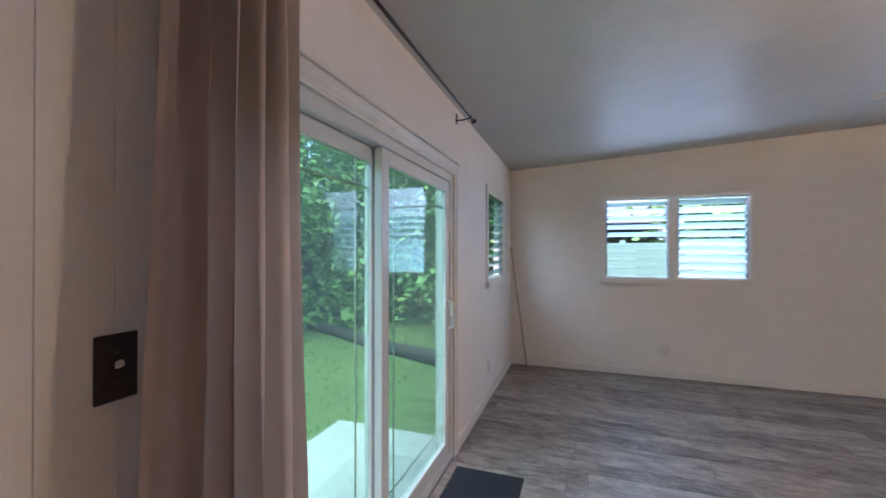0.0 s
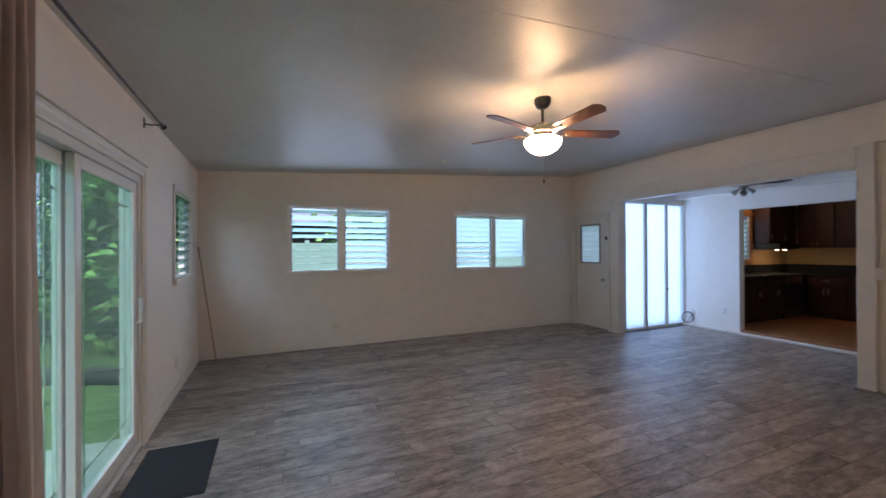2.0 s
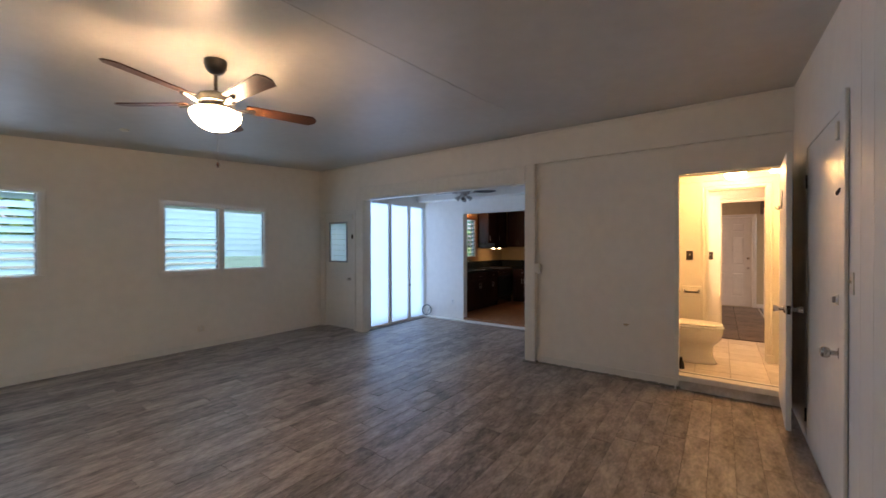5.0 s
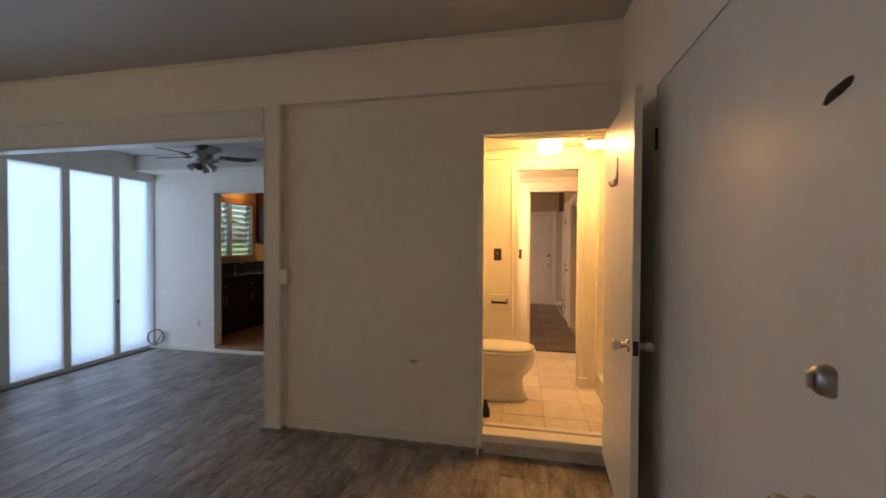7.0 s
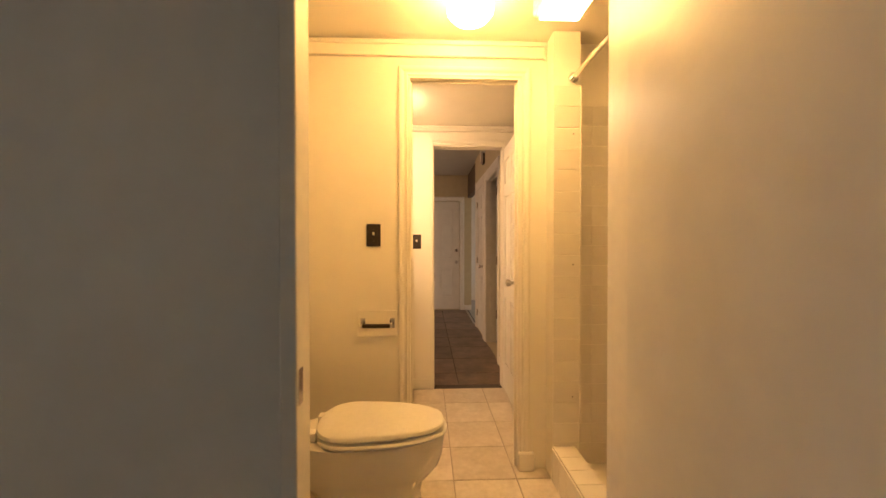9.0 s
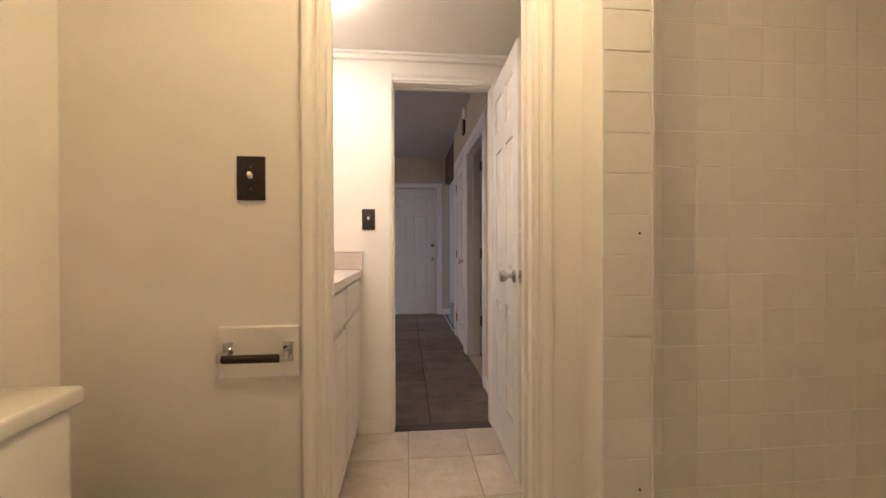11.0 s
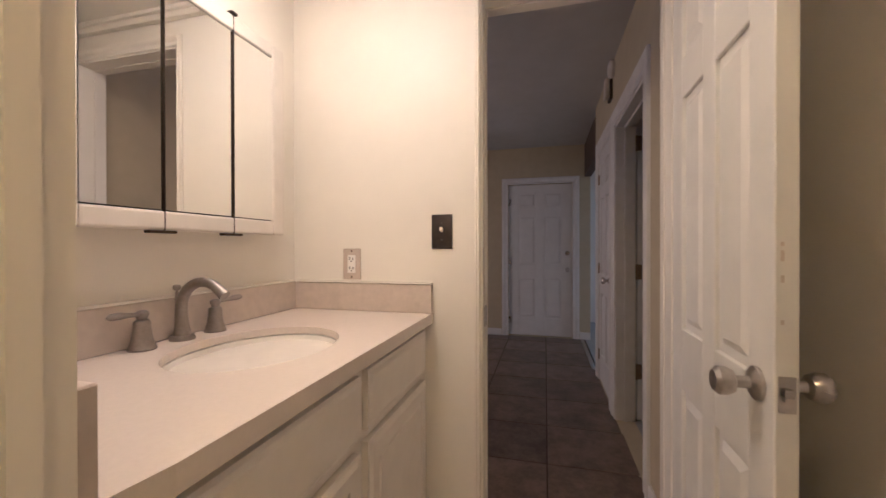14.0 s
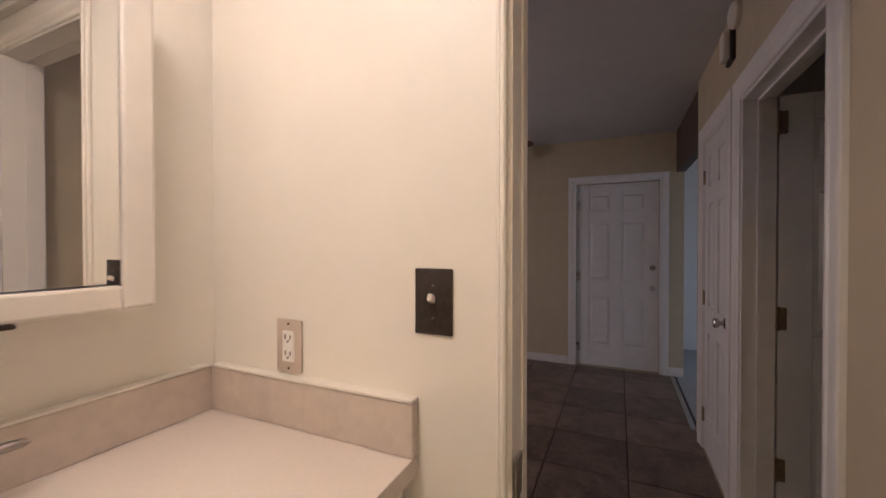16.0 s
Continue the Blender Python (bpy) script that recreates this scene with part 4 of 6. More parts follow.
def ceiling_fan(at, top, radius, angles, blade_mat, metal, label):
    """Canopy, rod, motor and blades; the blades turn about z at height 0."""
    root = thing("ceiling_fan", at, label, "ceiling fan")
    part("canopy", turned([(0, top), (0.07, top), (0.073, top - 0.02), (0.068, top - 0.055), (0.05, top - 0.085), (0.024, top - 0.1), (0, top - 0.1)], None, 24), PEWTER, root, smooth=True)
    bm = bmesh.new()
    tube(bm, (0, 0, 0.06), (0, 0, top - 0.06), 0.012, seg=12)
    part("down_rod", bm, PEWTER, root, smooth=True)
    part("motor_housing", turned([(0, 0.085), (0.03, 0.085), (0.05, 0.07), (0.105, 0.055), (0.125, 0.03), (0.125, -0.005), (0.1, -0.03), (0.07, -0.045), (0, -0.045)], None, 32), metal, root, smooth=True)
    for a in angles:
        bm = bmesh.new()
        out = []
        for i in range(15):
            u = i / 14
            r = 0.19 + u * (radius - 0.19)
            half = 0.048 + 0.018 * u if u < 0.93 else 0.066 * math.sqrt(max(0, 1 - ((u - 0.93) / 0.075) ** 2))
            out.append((r, half))
        verts = []
        for z in (-0.004, 0.004):
            verts.append(([bm.verts.new((r, hf, z - hf * 0.2)) for r, hf in out], [bm.verts.new((r, -hf, z + hf * 0.2)) for r, hf in out]))
        (a0, b0), (a1, b1) = verts
        for i in range(14):
            bm.faces.new((a0[i], a0[i + 1], b0[i + 1], b0[i]))
            bm.faces.new((a1[i], b1[i], b1[i + 1], a1[i + 1]))
            bm.faces.new((a0[i], a1[i], a1[i + 1], a0[i + 1]))
            bm.faces.new((b0[i], b0[i + 1], b1[i + 1], b1[i]))
        bm.faces.new((a0[0], b0[0], b1[0], a1[0]))
        bm.faces.new((a0[14], a1[14], b1[14], b0[14]))
        bmesh.ops.recalc_face_normals(bm, faces=bm.faces[:])
        blade = part("blade", bm, blade_mat, root, "dark walnut fan blade")
        blade.matrix_local = Matrix.Rotation(radians(a), 4, "Z")
        iron = swept([(0.09, 0, -0.02), (0.14, 0, -0.028), (0.19, 0, -0.012), (0.25, 0, -0.008)], [0.012, 0.011, 0.016, 0.02], 8)
        part("blade_iron", iron, metal, blade, "cast metal blade iron", smooth=True)
    return root


fan = ceiling_fan((1.926, 2.107, 2.56), ceil_z(1.926) - 2.56 + 0.004, 0.69, [-19, 53, 125, 197, 269], BLADE, METAL, "brushed nickel ceiling fan with walnut blades and lit bowl")
part("light_fitter", turned([(0, -0.036), (0.07, -0.036), (0.125, -0.04), (0.138, -0.046), (0.136, -0.052), (0.05, -0.053), (0.03, -0.06), (0.02, -0.075), (0, -0.075)], None, 32), METAL, fan, "nickel pan over the lamps", smooth=True)
part("glass_bowl", turned([(0.156, -0.064), (0.16, -0.076), (0.15, -0.108), (0.118, -0.15), (0.07, -0.178), (0.02, -0.189), (0, -0.19)], None, 36), FANGLOW, fan, "lit alabaster glass bowl", smooth=True)
part("bowl_finial", turned([(0, -0.19), (0.018, -0.192), (0.02, -0.2), (0.01, -0.212), (0, -0.215)], None, 14), METAL, fan, smooth=True)
bm = bmesh.new()
tube(bm, (0.01, 0, -0.21), (0.01, 0, -0.4), 0.002, seg=6)
part("pull_chain", bm, METAL, fan)
part("chain_pull", turned([(0, -0.4), (0.006, -0.405), (0.009, -0.425), (0.004, -0.44), (0, -0.442)], Matrix.Translation((0.01, 0, 0)), 10), BLADE, fan)

fan2 = ceiling_fan((6.85, 3.2, 2.6), 0.142, 0.62, [20, 92, 164, 236, 308], material("dark_fan_blade", (0.05, 0.045, 0.045), 0.4, grain=20, vary=0.2), METAL, "nickel ceiling fan with dark blades and spot lights")
part("light_plate", turned([(0, -0.04), (0.06, -0.042), (0.07, -0.06), (0.04, -0.085), (0, -0.09)], None, 20), METAL, fan2, smooth=True)
for k in range(4):
    a = k * math.pi / 2 + 0.5
    d = Vector((math.cos(a), math.sin(a), -0.9)).normalized()
    m = Matrix.Translation(Vector((math.cos(a) * 0.05, math.sin(a) * 0.05, -0.075))) @ d.to_track_quat("Z", "Y").to_matrix().to_4x4()
    part("spot_shade", turned([(0, 0), (0.015, 0.0), (0.018, 0.03), (0.03, 0.05), (0.048, 0.12), (0.044, 0.12), (0.02, 0.05), (0, 0.045)], m, 16), METAL, fan2, "bell-shaped spot shade", smooth=True)

sm = thing("ceiling_hook_plate", (2.1, 4.63, ceil_z(2.1)), "small flat plate on the ceiling", "ceiling plate")
part("plate", turned([(0, 0.002), (0.045, 0.002), (0.045, -0.012), (0.03, -0.02), (0, -0.02)], None, 18), IVORY, sm, smooth=True)

# nook: frosted panes, cable coil, foot trim
for x0, x1 in ((5.83, 6.345), (6.405, 6.94), (6.99, 7.49)):
    root = tagged(new("window_pane"), "tall frosted glass pane lit by daylight", "window", kind="structure")
    root.matrix_world = pose(x0, NE_Y, 0.03)
    w_ = x1 - x0
    gl = part("pane", boxes((0.012, w_ - 0.012, 0.03, 0.036, 0.012, 2.388)), FROST, root, "frosted glass pane")
    gl.visible_shadow = False
    part("bead", boxes((0, 0.012, 0.004, 0.05, 0, 2.4), (w_ - 0.012, w_, 0.004, 0.05, 0, 2.4), (0.012, w_ - 0.012, 0.004, 0.05, 0, 0.012), (0.012, w_ - 0.012, 0.004, 0.05, 2.388, 2.4)), VINYL, root, "white glazing bead")
clip = thing("pane_latch", (6.965, NE_Y - 0.0005, 0.75), "small dark latch on the pane frame", "latch")
part("latch_body", boxes((-0.012, 0.012, -0.016, 0, -0.02, 0.02), bevel=0.003), BRONZE, clip)
coil = thing("cable_coil", (7.43, 4.56, 0.16), "coiled grey cable hanging by the wall foot", "cable")
pts = []
for i in range(110):
    a = i / 109 * 2 * math.pi * 3.4
    pts.append((0.01 * math.sin(a * 0.7), math.cos(a) * (0.095 + 0.006 * math.sin(a * 1.3)), math.sin(a) * (0.11 + 0.005 * math.cos(a * 2.1))))
pts += [(0.03, 0.02, -0.13), (0.04, -0.1, -0.155), (0.05, -0.22, -0.156)]
part("cable", swept([(0.02 + p[0] * 0.6, p[1] - 0.02, max(p[2], -0.153)) for p in pts], 0.006, 6), material("grey_cable", (0.16, 0.17, 0.18), 0.5), coil, smooth=True)
coil.matrix_world = pose(7.40, 4.545, 0.165, 0, 0, 35)
set_piece("nook_foot_trim", boxes((7.42, NX, 2.05, NE_Y, 0, 0.035), bevel=0.006), TRIM, "low white kerb along the nook wall", "trim")
set_piece("trim_kitchen_door", boxes((NX - 0.012, NX + 0.13, 3.62, 3.64, 0.03, 2.263), (NX - 0.012, NX + 0.13, 2.05, 3.62, 2.245, 2.263)), TRIM, "white kitchen doorway lining", "trim")

# ---- kitchen ----
def cabinet_unit(at, w, depth, h, label, rz=0, doors=1, drawer=True, toe=0.1, category="cabinet"):
    """A cabinet carcass with framed doors, drawer front and bar handles; front faces local -y."""
    root = thing("cabinet", at, label, category, "kitchen cabinets", rz=rz)
    part("carcass", boxes((0, w, 0.02, depth, toe, h), (0.0, w, 0.07, depth, 0, toe)), CHERRY, root)
    top = h - 0.02
    low = toe + 0.02
    if drawer:
        d = part("drawer_front", boxes((0.012, w - 0.012, 0, 0.02, top - 0.15, top), bevel=0.004), CHERRY, root)
        bm = bmesh.new()
        tube(bm, (w / 2 - 0.05, -0.025, top - 0.075), (w / 2 + 0.05, -0.025, top - 0.075), 0.005, seg=8)
        part("handle", bm, METAL, d, "nickel bar handle")
        top -= 0.165
    dw_ = (w - 0.012) / doors
    for k in range(doors):
        x0, x1 = 0.012 + k * dw_, k * dw_ + dw_
        r = 0.06
        door = part("door", boxes((x0, x0 + r, 0, 0.02, low, top), (x1 - r, x1, 0, 0.02, low, top), (x0 + r, x1 - r, 0, 0.02, low, low + r), (x0 + r, x1 - r, 0, 0.02, top - r, top), (x0 + r, x1 - r, 0.008, 0.02, low + r, top - r), bevel=0.002), CHERRY, root)
        hx = x1 - 0.03 if (k == 0 and doors > 1) else x0 + 0.03
        z0 = (top - 0.2) if toe > 0.05 else low + 0.04
        bm = bmesh.new()
        tube(bm, (hx, -0.025, z0), (hx, -0.025, z0 + 0.13), 0.006, seg=8)
        tube(bm, (hx, -0.025, z0 + 0.02), (hx, 0.0, z0 + 0.02), 0.004, seg=6)
        tube(bm, (hx, -0.025, z0 + 0.11), (hx, 0.0, z0 + 0.11), 0.004, seg=6)
        part("handle", bm, METAL, door, "nickel bar handle")
    return root


KZ = 0.076
for k in range(3):
    cabinet_unit((7.66 + k * 0.613, 3.86, KZ), 0.608, 0.6, 0.88, "dark cherry base cabinet on the kitchen floor", doors=2)
for y_, w_ in ((3.84, 0.635), (3.2, 0.77), (2.42, 0.4)):
    cabinet_unit((10.29, y_, KZ), w_, 0.6, 0.88, "dark cherry base cabinet by the stove", rz=-90, doors=2)
top_n = thing("worktop", (0, 0, 0), "dark polished granite worktop with backsplash", "worktop")
part("slab", boxes((7.64, 9.505, 3.83, 4.465, KZ + 0.882, KZ + 0.92), (10.275, 10.89, 2.01, 4.465, KZ + 0.882, KZ + 0.92), bevel=0.006), GRANITE, top_n)
part("backsplash", boxes((7.64, 10.87, 4.45, 4.468, KZ + 0.921, KZ + 1.1), (10.87, 10.898, 2.01, 4.45, KZ + 0.921, KZ + 1.1)), GRANITE, top_n)
stove = thing("stove", (9.51, 3.85, KZ), "black and steel kitchen range with oven", "stove")
part("oven_body", boxes((0, 0.76, 0.02, 0.6, 0.0, 0.9)), STEEL, stove)
part("oven_door", boxes((0.02, 0.74, -0.01, 0.02, 0.2, 0.72), bevel=0.006), BLACK, stove, "black glass oven door")
bm = bmesh.new()
tube(bm, (0.08, -0.045, 0.68), (0.68, -0.045, 0.68), 0.01, seg=10)
part("oven_handle", bm, STEEL, stove)
part("hob", boxes((0.0, 0.76, 0.0, 0.6, 0.9, 0.92), bevel=0.004), BLACK, stove)
for gx in (0.2, 0.56):
    for gy in (0.17, 0.43):
        part("burner", turned([(0, 0.921), (0.06, 0.921), (0.06, 0.935), (0.03, 0.94), (0, 0.94)], Matrix.Translation((gx, gy, 0)), 14), BLACK, stove)
for x_, z_, h_ in ((9.5, 1.65, 1.04), (10.02, 1.65, 1.04)):
    cabinet_unit((x_, 4.13, z_), 0.515, 0.335, h_, "dark cherry wall cabinet over the range hood", toe=0.0, drawer=False, category="wall cabinet")
for y_, w_ in ((4.12, 0.63), (3.48, 0.7), (2.77, 0.7)):
    cabinet_unit((10.55, y_, 1.55), w_, 0.34, 1.14, "dark cherry wall cabinet above the worktop", rz=-90, doors=2, toe=0.0, drawer=False, category="wall cabinet")
hood = thing("range_hood", (9.51, 3.96, 1.482), "dark range hood with warm lamps lit", "range hood")
part("canopy", boxes((0, 0.76, 0, 0.49, 0.05, 0.165), (0.05, 0.71, 0.04, 0.45, 0.03, 0.05), bevel=0.006), BRONZE, hood, "dark metal hood canopy")
hood_glow = glow("lit_hood_lamp", (1.0, 0.66, 0.3), 30.0)
for x_ in (0.2, 0.52):
    part("hood_lamp", turned([(0, 0.03), (0.03, 0.03), (0.03, 0.022), (0.022, 0.018), (0, 0.017)], Matrix.Translation((x_, 0.15, 0)), 14), hood_glow, hood, "lit warm hood lamp")
kw = louvre_window("window_4", (8.3, 4.468, 1.3), 0, 1.1, 0.95, [(0.02, 0.5, [(9, 62, LOUVRE_G)]), (0.56, 1.08, [(9, 62, LOUVRE_G)])], "oak-framed kitchen jalousie window over the sink", sill=False)
part("window_surround", boxes((-0.1, 1.196, -0.03, 0.0, -0.09, -0.002), (-0.09, -0.002, -0.02, 0.0, -0.002, 0.952), (1.102, 1.186, -0.02, 0.0, -0.002, 0.952), (-0.1, 1.196, -0.024, 0.0, 0.952, 1.04), bevel=0.003), OAK, kw, "oak window surround")
tap = thing("kitchen_tap", (8.8, 4.36, KZ + 0.92), "chrome gooseneck kitchen tap", "tap")
part("spout", swept([(0, 0, 0), (0, 0, 0.16)] + [(0, -0.07 + 0.07 * math.cos(a), 0.16 + 0.07 * math.sin(a)) for a in [0.4, 0.8, 1.2, 1.6, 2.0, 2.4, 2.8, 3.1]], 0.011, 10), CHROME, tap, smooth=True)
part("base", turned([(0, 0), (0.025, 0), (0.025, 0.01), (0.014, 0.03), (0, 0.03)], None, 16), CHROME, tap, smooth=True)
sink = thing("kitchen_sink", (8.8, 4.12, KZ + 0.9205), "stainless steel sink rim in the worktop", "sink")
part("rim", boxes((-0.38, 0.38, -0.21, -0.18, 0, 0.004), (-0.38, 0.38, 0.18, 0.21, 0, 0.004), (-0.38, -0.35, -0.18, 0.18, 0, 0.004), (0.35, 0.38, -0.18, 0.18, 0, 0.004)), STEEL, sink)
part("bowl", boxes((-0.35, 0.35, -0.18, 0.18, 0.0002, 0.002)), STEEL, sink)
# Assumed lamp with no fixture seen; added to warm the kitchen floor.
kl = thing("assumed_kitchen_light", (8.7, 3.4, 2.7), "assumed lit warm kitchen ceiling lamp, unseen", "ceiling light")
part("shade", turned([(0, 0), (0.15, 0), (0.15, -0.03), (0.11, -0.09), (0, -0.11)], None, 24), glow("lit_kitchen_lamp", (1.0, 0.62, 0.26), 1.0), kl, smooth=True)



# ---- bathroom ----
casing("trim_partition", "x", PX0, -0.015, -1.215, -0.604, BZ, 2.295, 0.05, BWALL, "cream painted moulded casing")
casing("trim_partition_back", "x", PX1, 0.014, -1.215, -0.604, BZ, 2.295, 0.05, BWALL, "cream painted moulded casing")
lining("jamb_partition", "x", PX0 - 0.004, PX1 + 0.004, -1.215, -0.604, BZ, 2.295, 0.012, 0.45, BWALL)
set_piece("baseboard_partition", boxes((PX0 - 0.03, PX0, -1.29, -1.2, BZ, BZ + 0.1), (PX0 - 0.016, PX0, -0.58, 0.16, BZ, BZ + 0.1), bevel=0.006), BWALL, "cream painted baseboard block", "baseboard")
set_piece("crown_bath", boxes((PX0 - 0.025, PX0, -1.335, 0.16, 2.392, 2.45), (PX0 - 0.035, PX0, -1.335, 0.16, 2.45, 2.466), (PX0 - 0.02, PX0, -1.345, -1.335, 2.386, 2.475), bevel=0.003), BWALL, "cream painted moulding over the opening", "trim")

# shower: tiled stub, tiled wall, kerb, rod
TP = 0.1095
tile_mesh = {}


def tile_set(root, name, spots, mat, size, thick, axis):
    """Separate tiles that share one mesh for each size."""
    for p, (a, b) in spots:
        key = (name, round(a, 3), round(b, 3), axis)
        if key not in tile_mesh:
            d = (thick, a, b) if axis == "x" else ((a, thick, b) if axis == "y" else (a, b, thick))
            bm = boxes((-d[0] / 2, d[0] / 2, -d[1] / 2, d[1] / 2, -d[2] / 2, d[2] / 2), bevel=min(0.0013, thick * 0.25))
            me = bpy.data.meshes.new(name)
            bm.to_mesh(me)
            bm.free()
            me.materials.append(mat)
            tile_mesh[key] = me
        ob = new(name, tile_mesh[key])
        ob.parent = root
        ob.location = p


kerb = thing("shower_kerb", (0, 0, 0), "low white tiled shower kerb", "kerb")
part("kerb_body", boxes((XP + 0.126, 6.586, -1.475, -1.36, BZ - 0.003, 0.335), bevel=0.004), TGROUT, kerb)
tile_set(kerb, "tile", [((6.53 - k * 0.1095, -1.4175, 0.3365), (0.1065, 0.116)) for k in range(8)], STILE, None, 0.009, "z")
tile_set(kerb, "tile", [((6.53 - k * 0.1095, -1.358, 0.157 + 0.088), (0.1065, 0.17)) for k in range(8)], STILE, None, 0.008, "y")
stub = tagged(new("shower_tiles_stub"), "white glazed square tiles in one column", "wall tiles", kind="structure")
tile_set(stub, "tile", [((6.5885, -1.43, 0.35 + TP * (k + 0.5)), (0.134, TP - 0.0035)) for k in range(17)], STILE, None, 0.005, "x")
far = tagged(new("shower_tiles_wall"), "white glazed square shower tiles", "wall tiles", kind="structure")
tile_set(far, "tile", [((6.711, -1.505 - TP * (j + 0.5), 0.18 + TP * (k + 0.5)), (TP - 0.0012, TP - 0.003)) for k in range(18) for j in range(8)], STILE, None, 0.005, "x")
side = tagged(new("shower_tiles_return"), "white glazed tiles on the stub return", "wall tiles", kind="structure")
tile_set(side, "tile", [((6.645, -1.504, 0.35 + TP * (k + 0.5)), (0.12, TP - 0.0007)) for k in range(17)], STILE, None, 0.008, "y")
rod2 = thing("shower_rod", (6.588, -1.46, 2.25), "chrome shower curtain rod across the alcove", "shower rod")
bm = bmesh.new()
tube(bm, (-0.002, 0, 0), (-0.826, 0, 0), 0.0125, seg=14)
part("rod", bm, CHROME, rod2, smooth=True)
bm = bmesh.new()
tube(bm, (0, 0, 0), (-0.012, 0, 0), 0.026, seg=16)
part("flange", bm, CHROME, rod2)
for z in (1.79 + 0.17, 1.286, 0.6):
    hole = thing("tile_anchor", (6.579, -1.46, z), "small dark screw anchor in a tile", "anchor")
    bm = bmesh.new()
    tube(bm, (0, 0, 0), (-0.003, 0, 0), 0.0035, seg=8)
    part("anchor_head", bm, BRONZE, hole)

# toilet
toilet = thing("toilet", (6.30, -0.38, BZ), "white ceramic toilet with closed lid", "toilet")


def oval(bm, z, hx, front, back, grow=0.0, seg=36, squash=1.0):
    """An egg-shaped ring: front points to -y."""
    ring = []
    for k in range(seg):
        a = 2 * math.pi * k / seg
        s, c = math.sin(a), math.cos(a)
        ln = (front if s < 0 else back) + grow
        xx = (hx + grow) * math.copysign(abs(c) ** 0.74, c)
        ring.append(bm.verts.new((xx, ln * s, z)))
    return ring


def loft(rings, cap=True):
    bm = rings[0]
    rs = rings[1]
    n = len(rs[0])
    for a, b in zip(rs, rs[1:]):
        for k in range(n):
            bm.faces.new((a[k], a[(k + 1) % n], b[(k + 1) % n], b[k]))
    if cap:
        bm.faces.new(rs[0][::-1])
        bm.faces.new(rs[-1])
    bmesh.ops.recalc_face_normals(bm, faces=bm.faces[:])
    return bm


bm = bmesh.new()
part("bowl", loft((bm, [oval(bm, 0.0, 0.13, 0.335, 0.11), oval(bm, 0.012, 0.132, 0.338, 0.11), oval(bm, 0.03, 0.127, 0.328, 0.11), oval(bm, 0.07, 0.118, 0.308, 0.11), oval(bm, 0.15, 0.113, 0.296, 0.11), oval(bm, 0.205, 0.12, 0.305, 0.19), oval(bm, 0.25, 0.146, 0.345, 0.243), oval(bm, 0.29, 0.168, 0.378, 0.245), oval(bm, 0.34, 0.18, 0.395, 0.246), oval(bm, 0.395, 0.184, 0.402, 0.25), oval(bm, 0.412, 0.183, 0.4, 0.25), oval(bm, 0.42, 0.18, 0.398, 0.25)])), CERAMIC, toilet, smooth=True)
bm = bmesh.new()
part("seat", loft((bm, [oval(bm, 0.424, 0.182, 0.4, 0.14), oval(bm, 0.428, 0.191, 0.412, 0.14), oval(bm, 0.436, 0.193, 0.414, 0.14), oval(bm, 0.444, 0.188, 0.408, 0.14), oval(bm, 0.447, 0.17, 0.38, 0.13)])), WHITEP, toilet, "white plastic seat", smooth=True)
bm = bmesh.new()
part("lid", loft((bm, [oval(bm, 0.4515, 0.165, 0.375, 0.135), oval(bm, 0.454, 0.18, 0.396, 0.14), oval(bm, 0.461, 0.184, 0.402, 0.14), oval(bm, 0.472, 0.181, 0.398, 0.138), oval(bm, 0.48, 0.17, 0.38, 0.125), oval(bm, 0.486, 0.13, 0.3, 0.1), oval(bm, 0.489, 0.06, 0.15, 0.05)])), WHITEP, toilet, "white closed lid", smooth=True)
part("tank", boxes((-0.235, 0.235, 0.28, 0.44, 0.4, 0.74), bevel=0.02, seg=3), CERAMIC, toilet, smooth=True)
part("tank_lid", boxes((-0.25, 0.25, 0.268, 0.445, 0.742, 0.784), bevel=0.01, seg=3), CERAMIC, toilet, "white ceramic tank lid", smooth=True)
part("tank_foot", boxes((-0.13, 0.13, 0.16, 0.43, 0.2, 0.404), bevel=0.02, seg=2), CERAMIC, toilet, smooth=True)
for x in (-0.08, 0.08):
    part("lid_hinge", boxes((x - 0.025, x + 0.025, 0.13, 0.165, 0.42, 0.46), bevel=0.006, seg=2), WHITEP, toilet, smooth=True)
bm = bmesh.new()
part("base_sealant", loft((bm, [oval(bm, 0.0, 0.138, 0.345, 0.118), oval(bm, 0.003, 0.137, 0.344, 0.117), oval(bm, 0.005, 0.13, 0.335, 0.11)])), TGROUT, toilet, "grubby sealant round the base")
part("flush_lever", swept([(-0.17, 0.282, 0.69), (-0.17, 0.262, 0.69), (-0.13, 0.256, 0.685), (-0.09, 0.258, 0.68)], 0.006, 8), CHROME, toilet, smooth=True)
brush = thing("toilet_plunger", (5.87, -0.385, BZ), "small black rubber plunger cup on the floor", "plunger")
part("cup", turned([(0, 0.13), (0.012, 0.13), (0.018, 0.09), (0.03, 0.06), (0.036, 0.0), (0.03, 0.0), (0, 0.05)], None, 18), BLACK, brush, smooth=True)

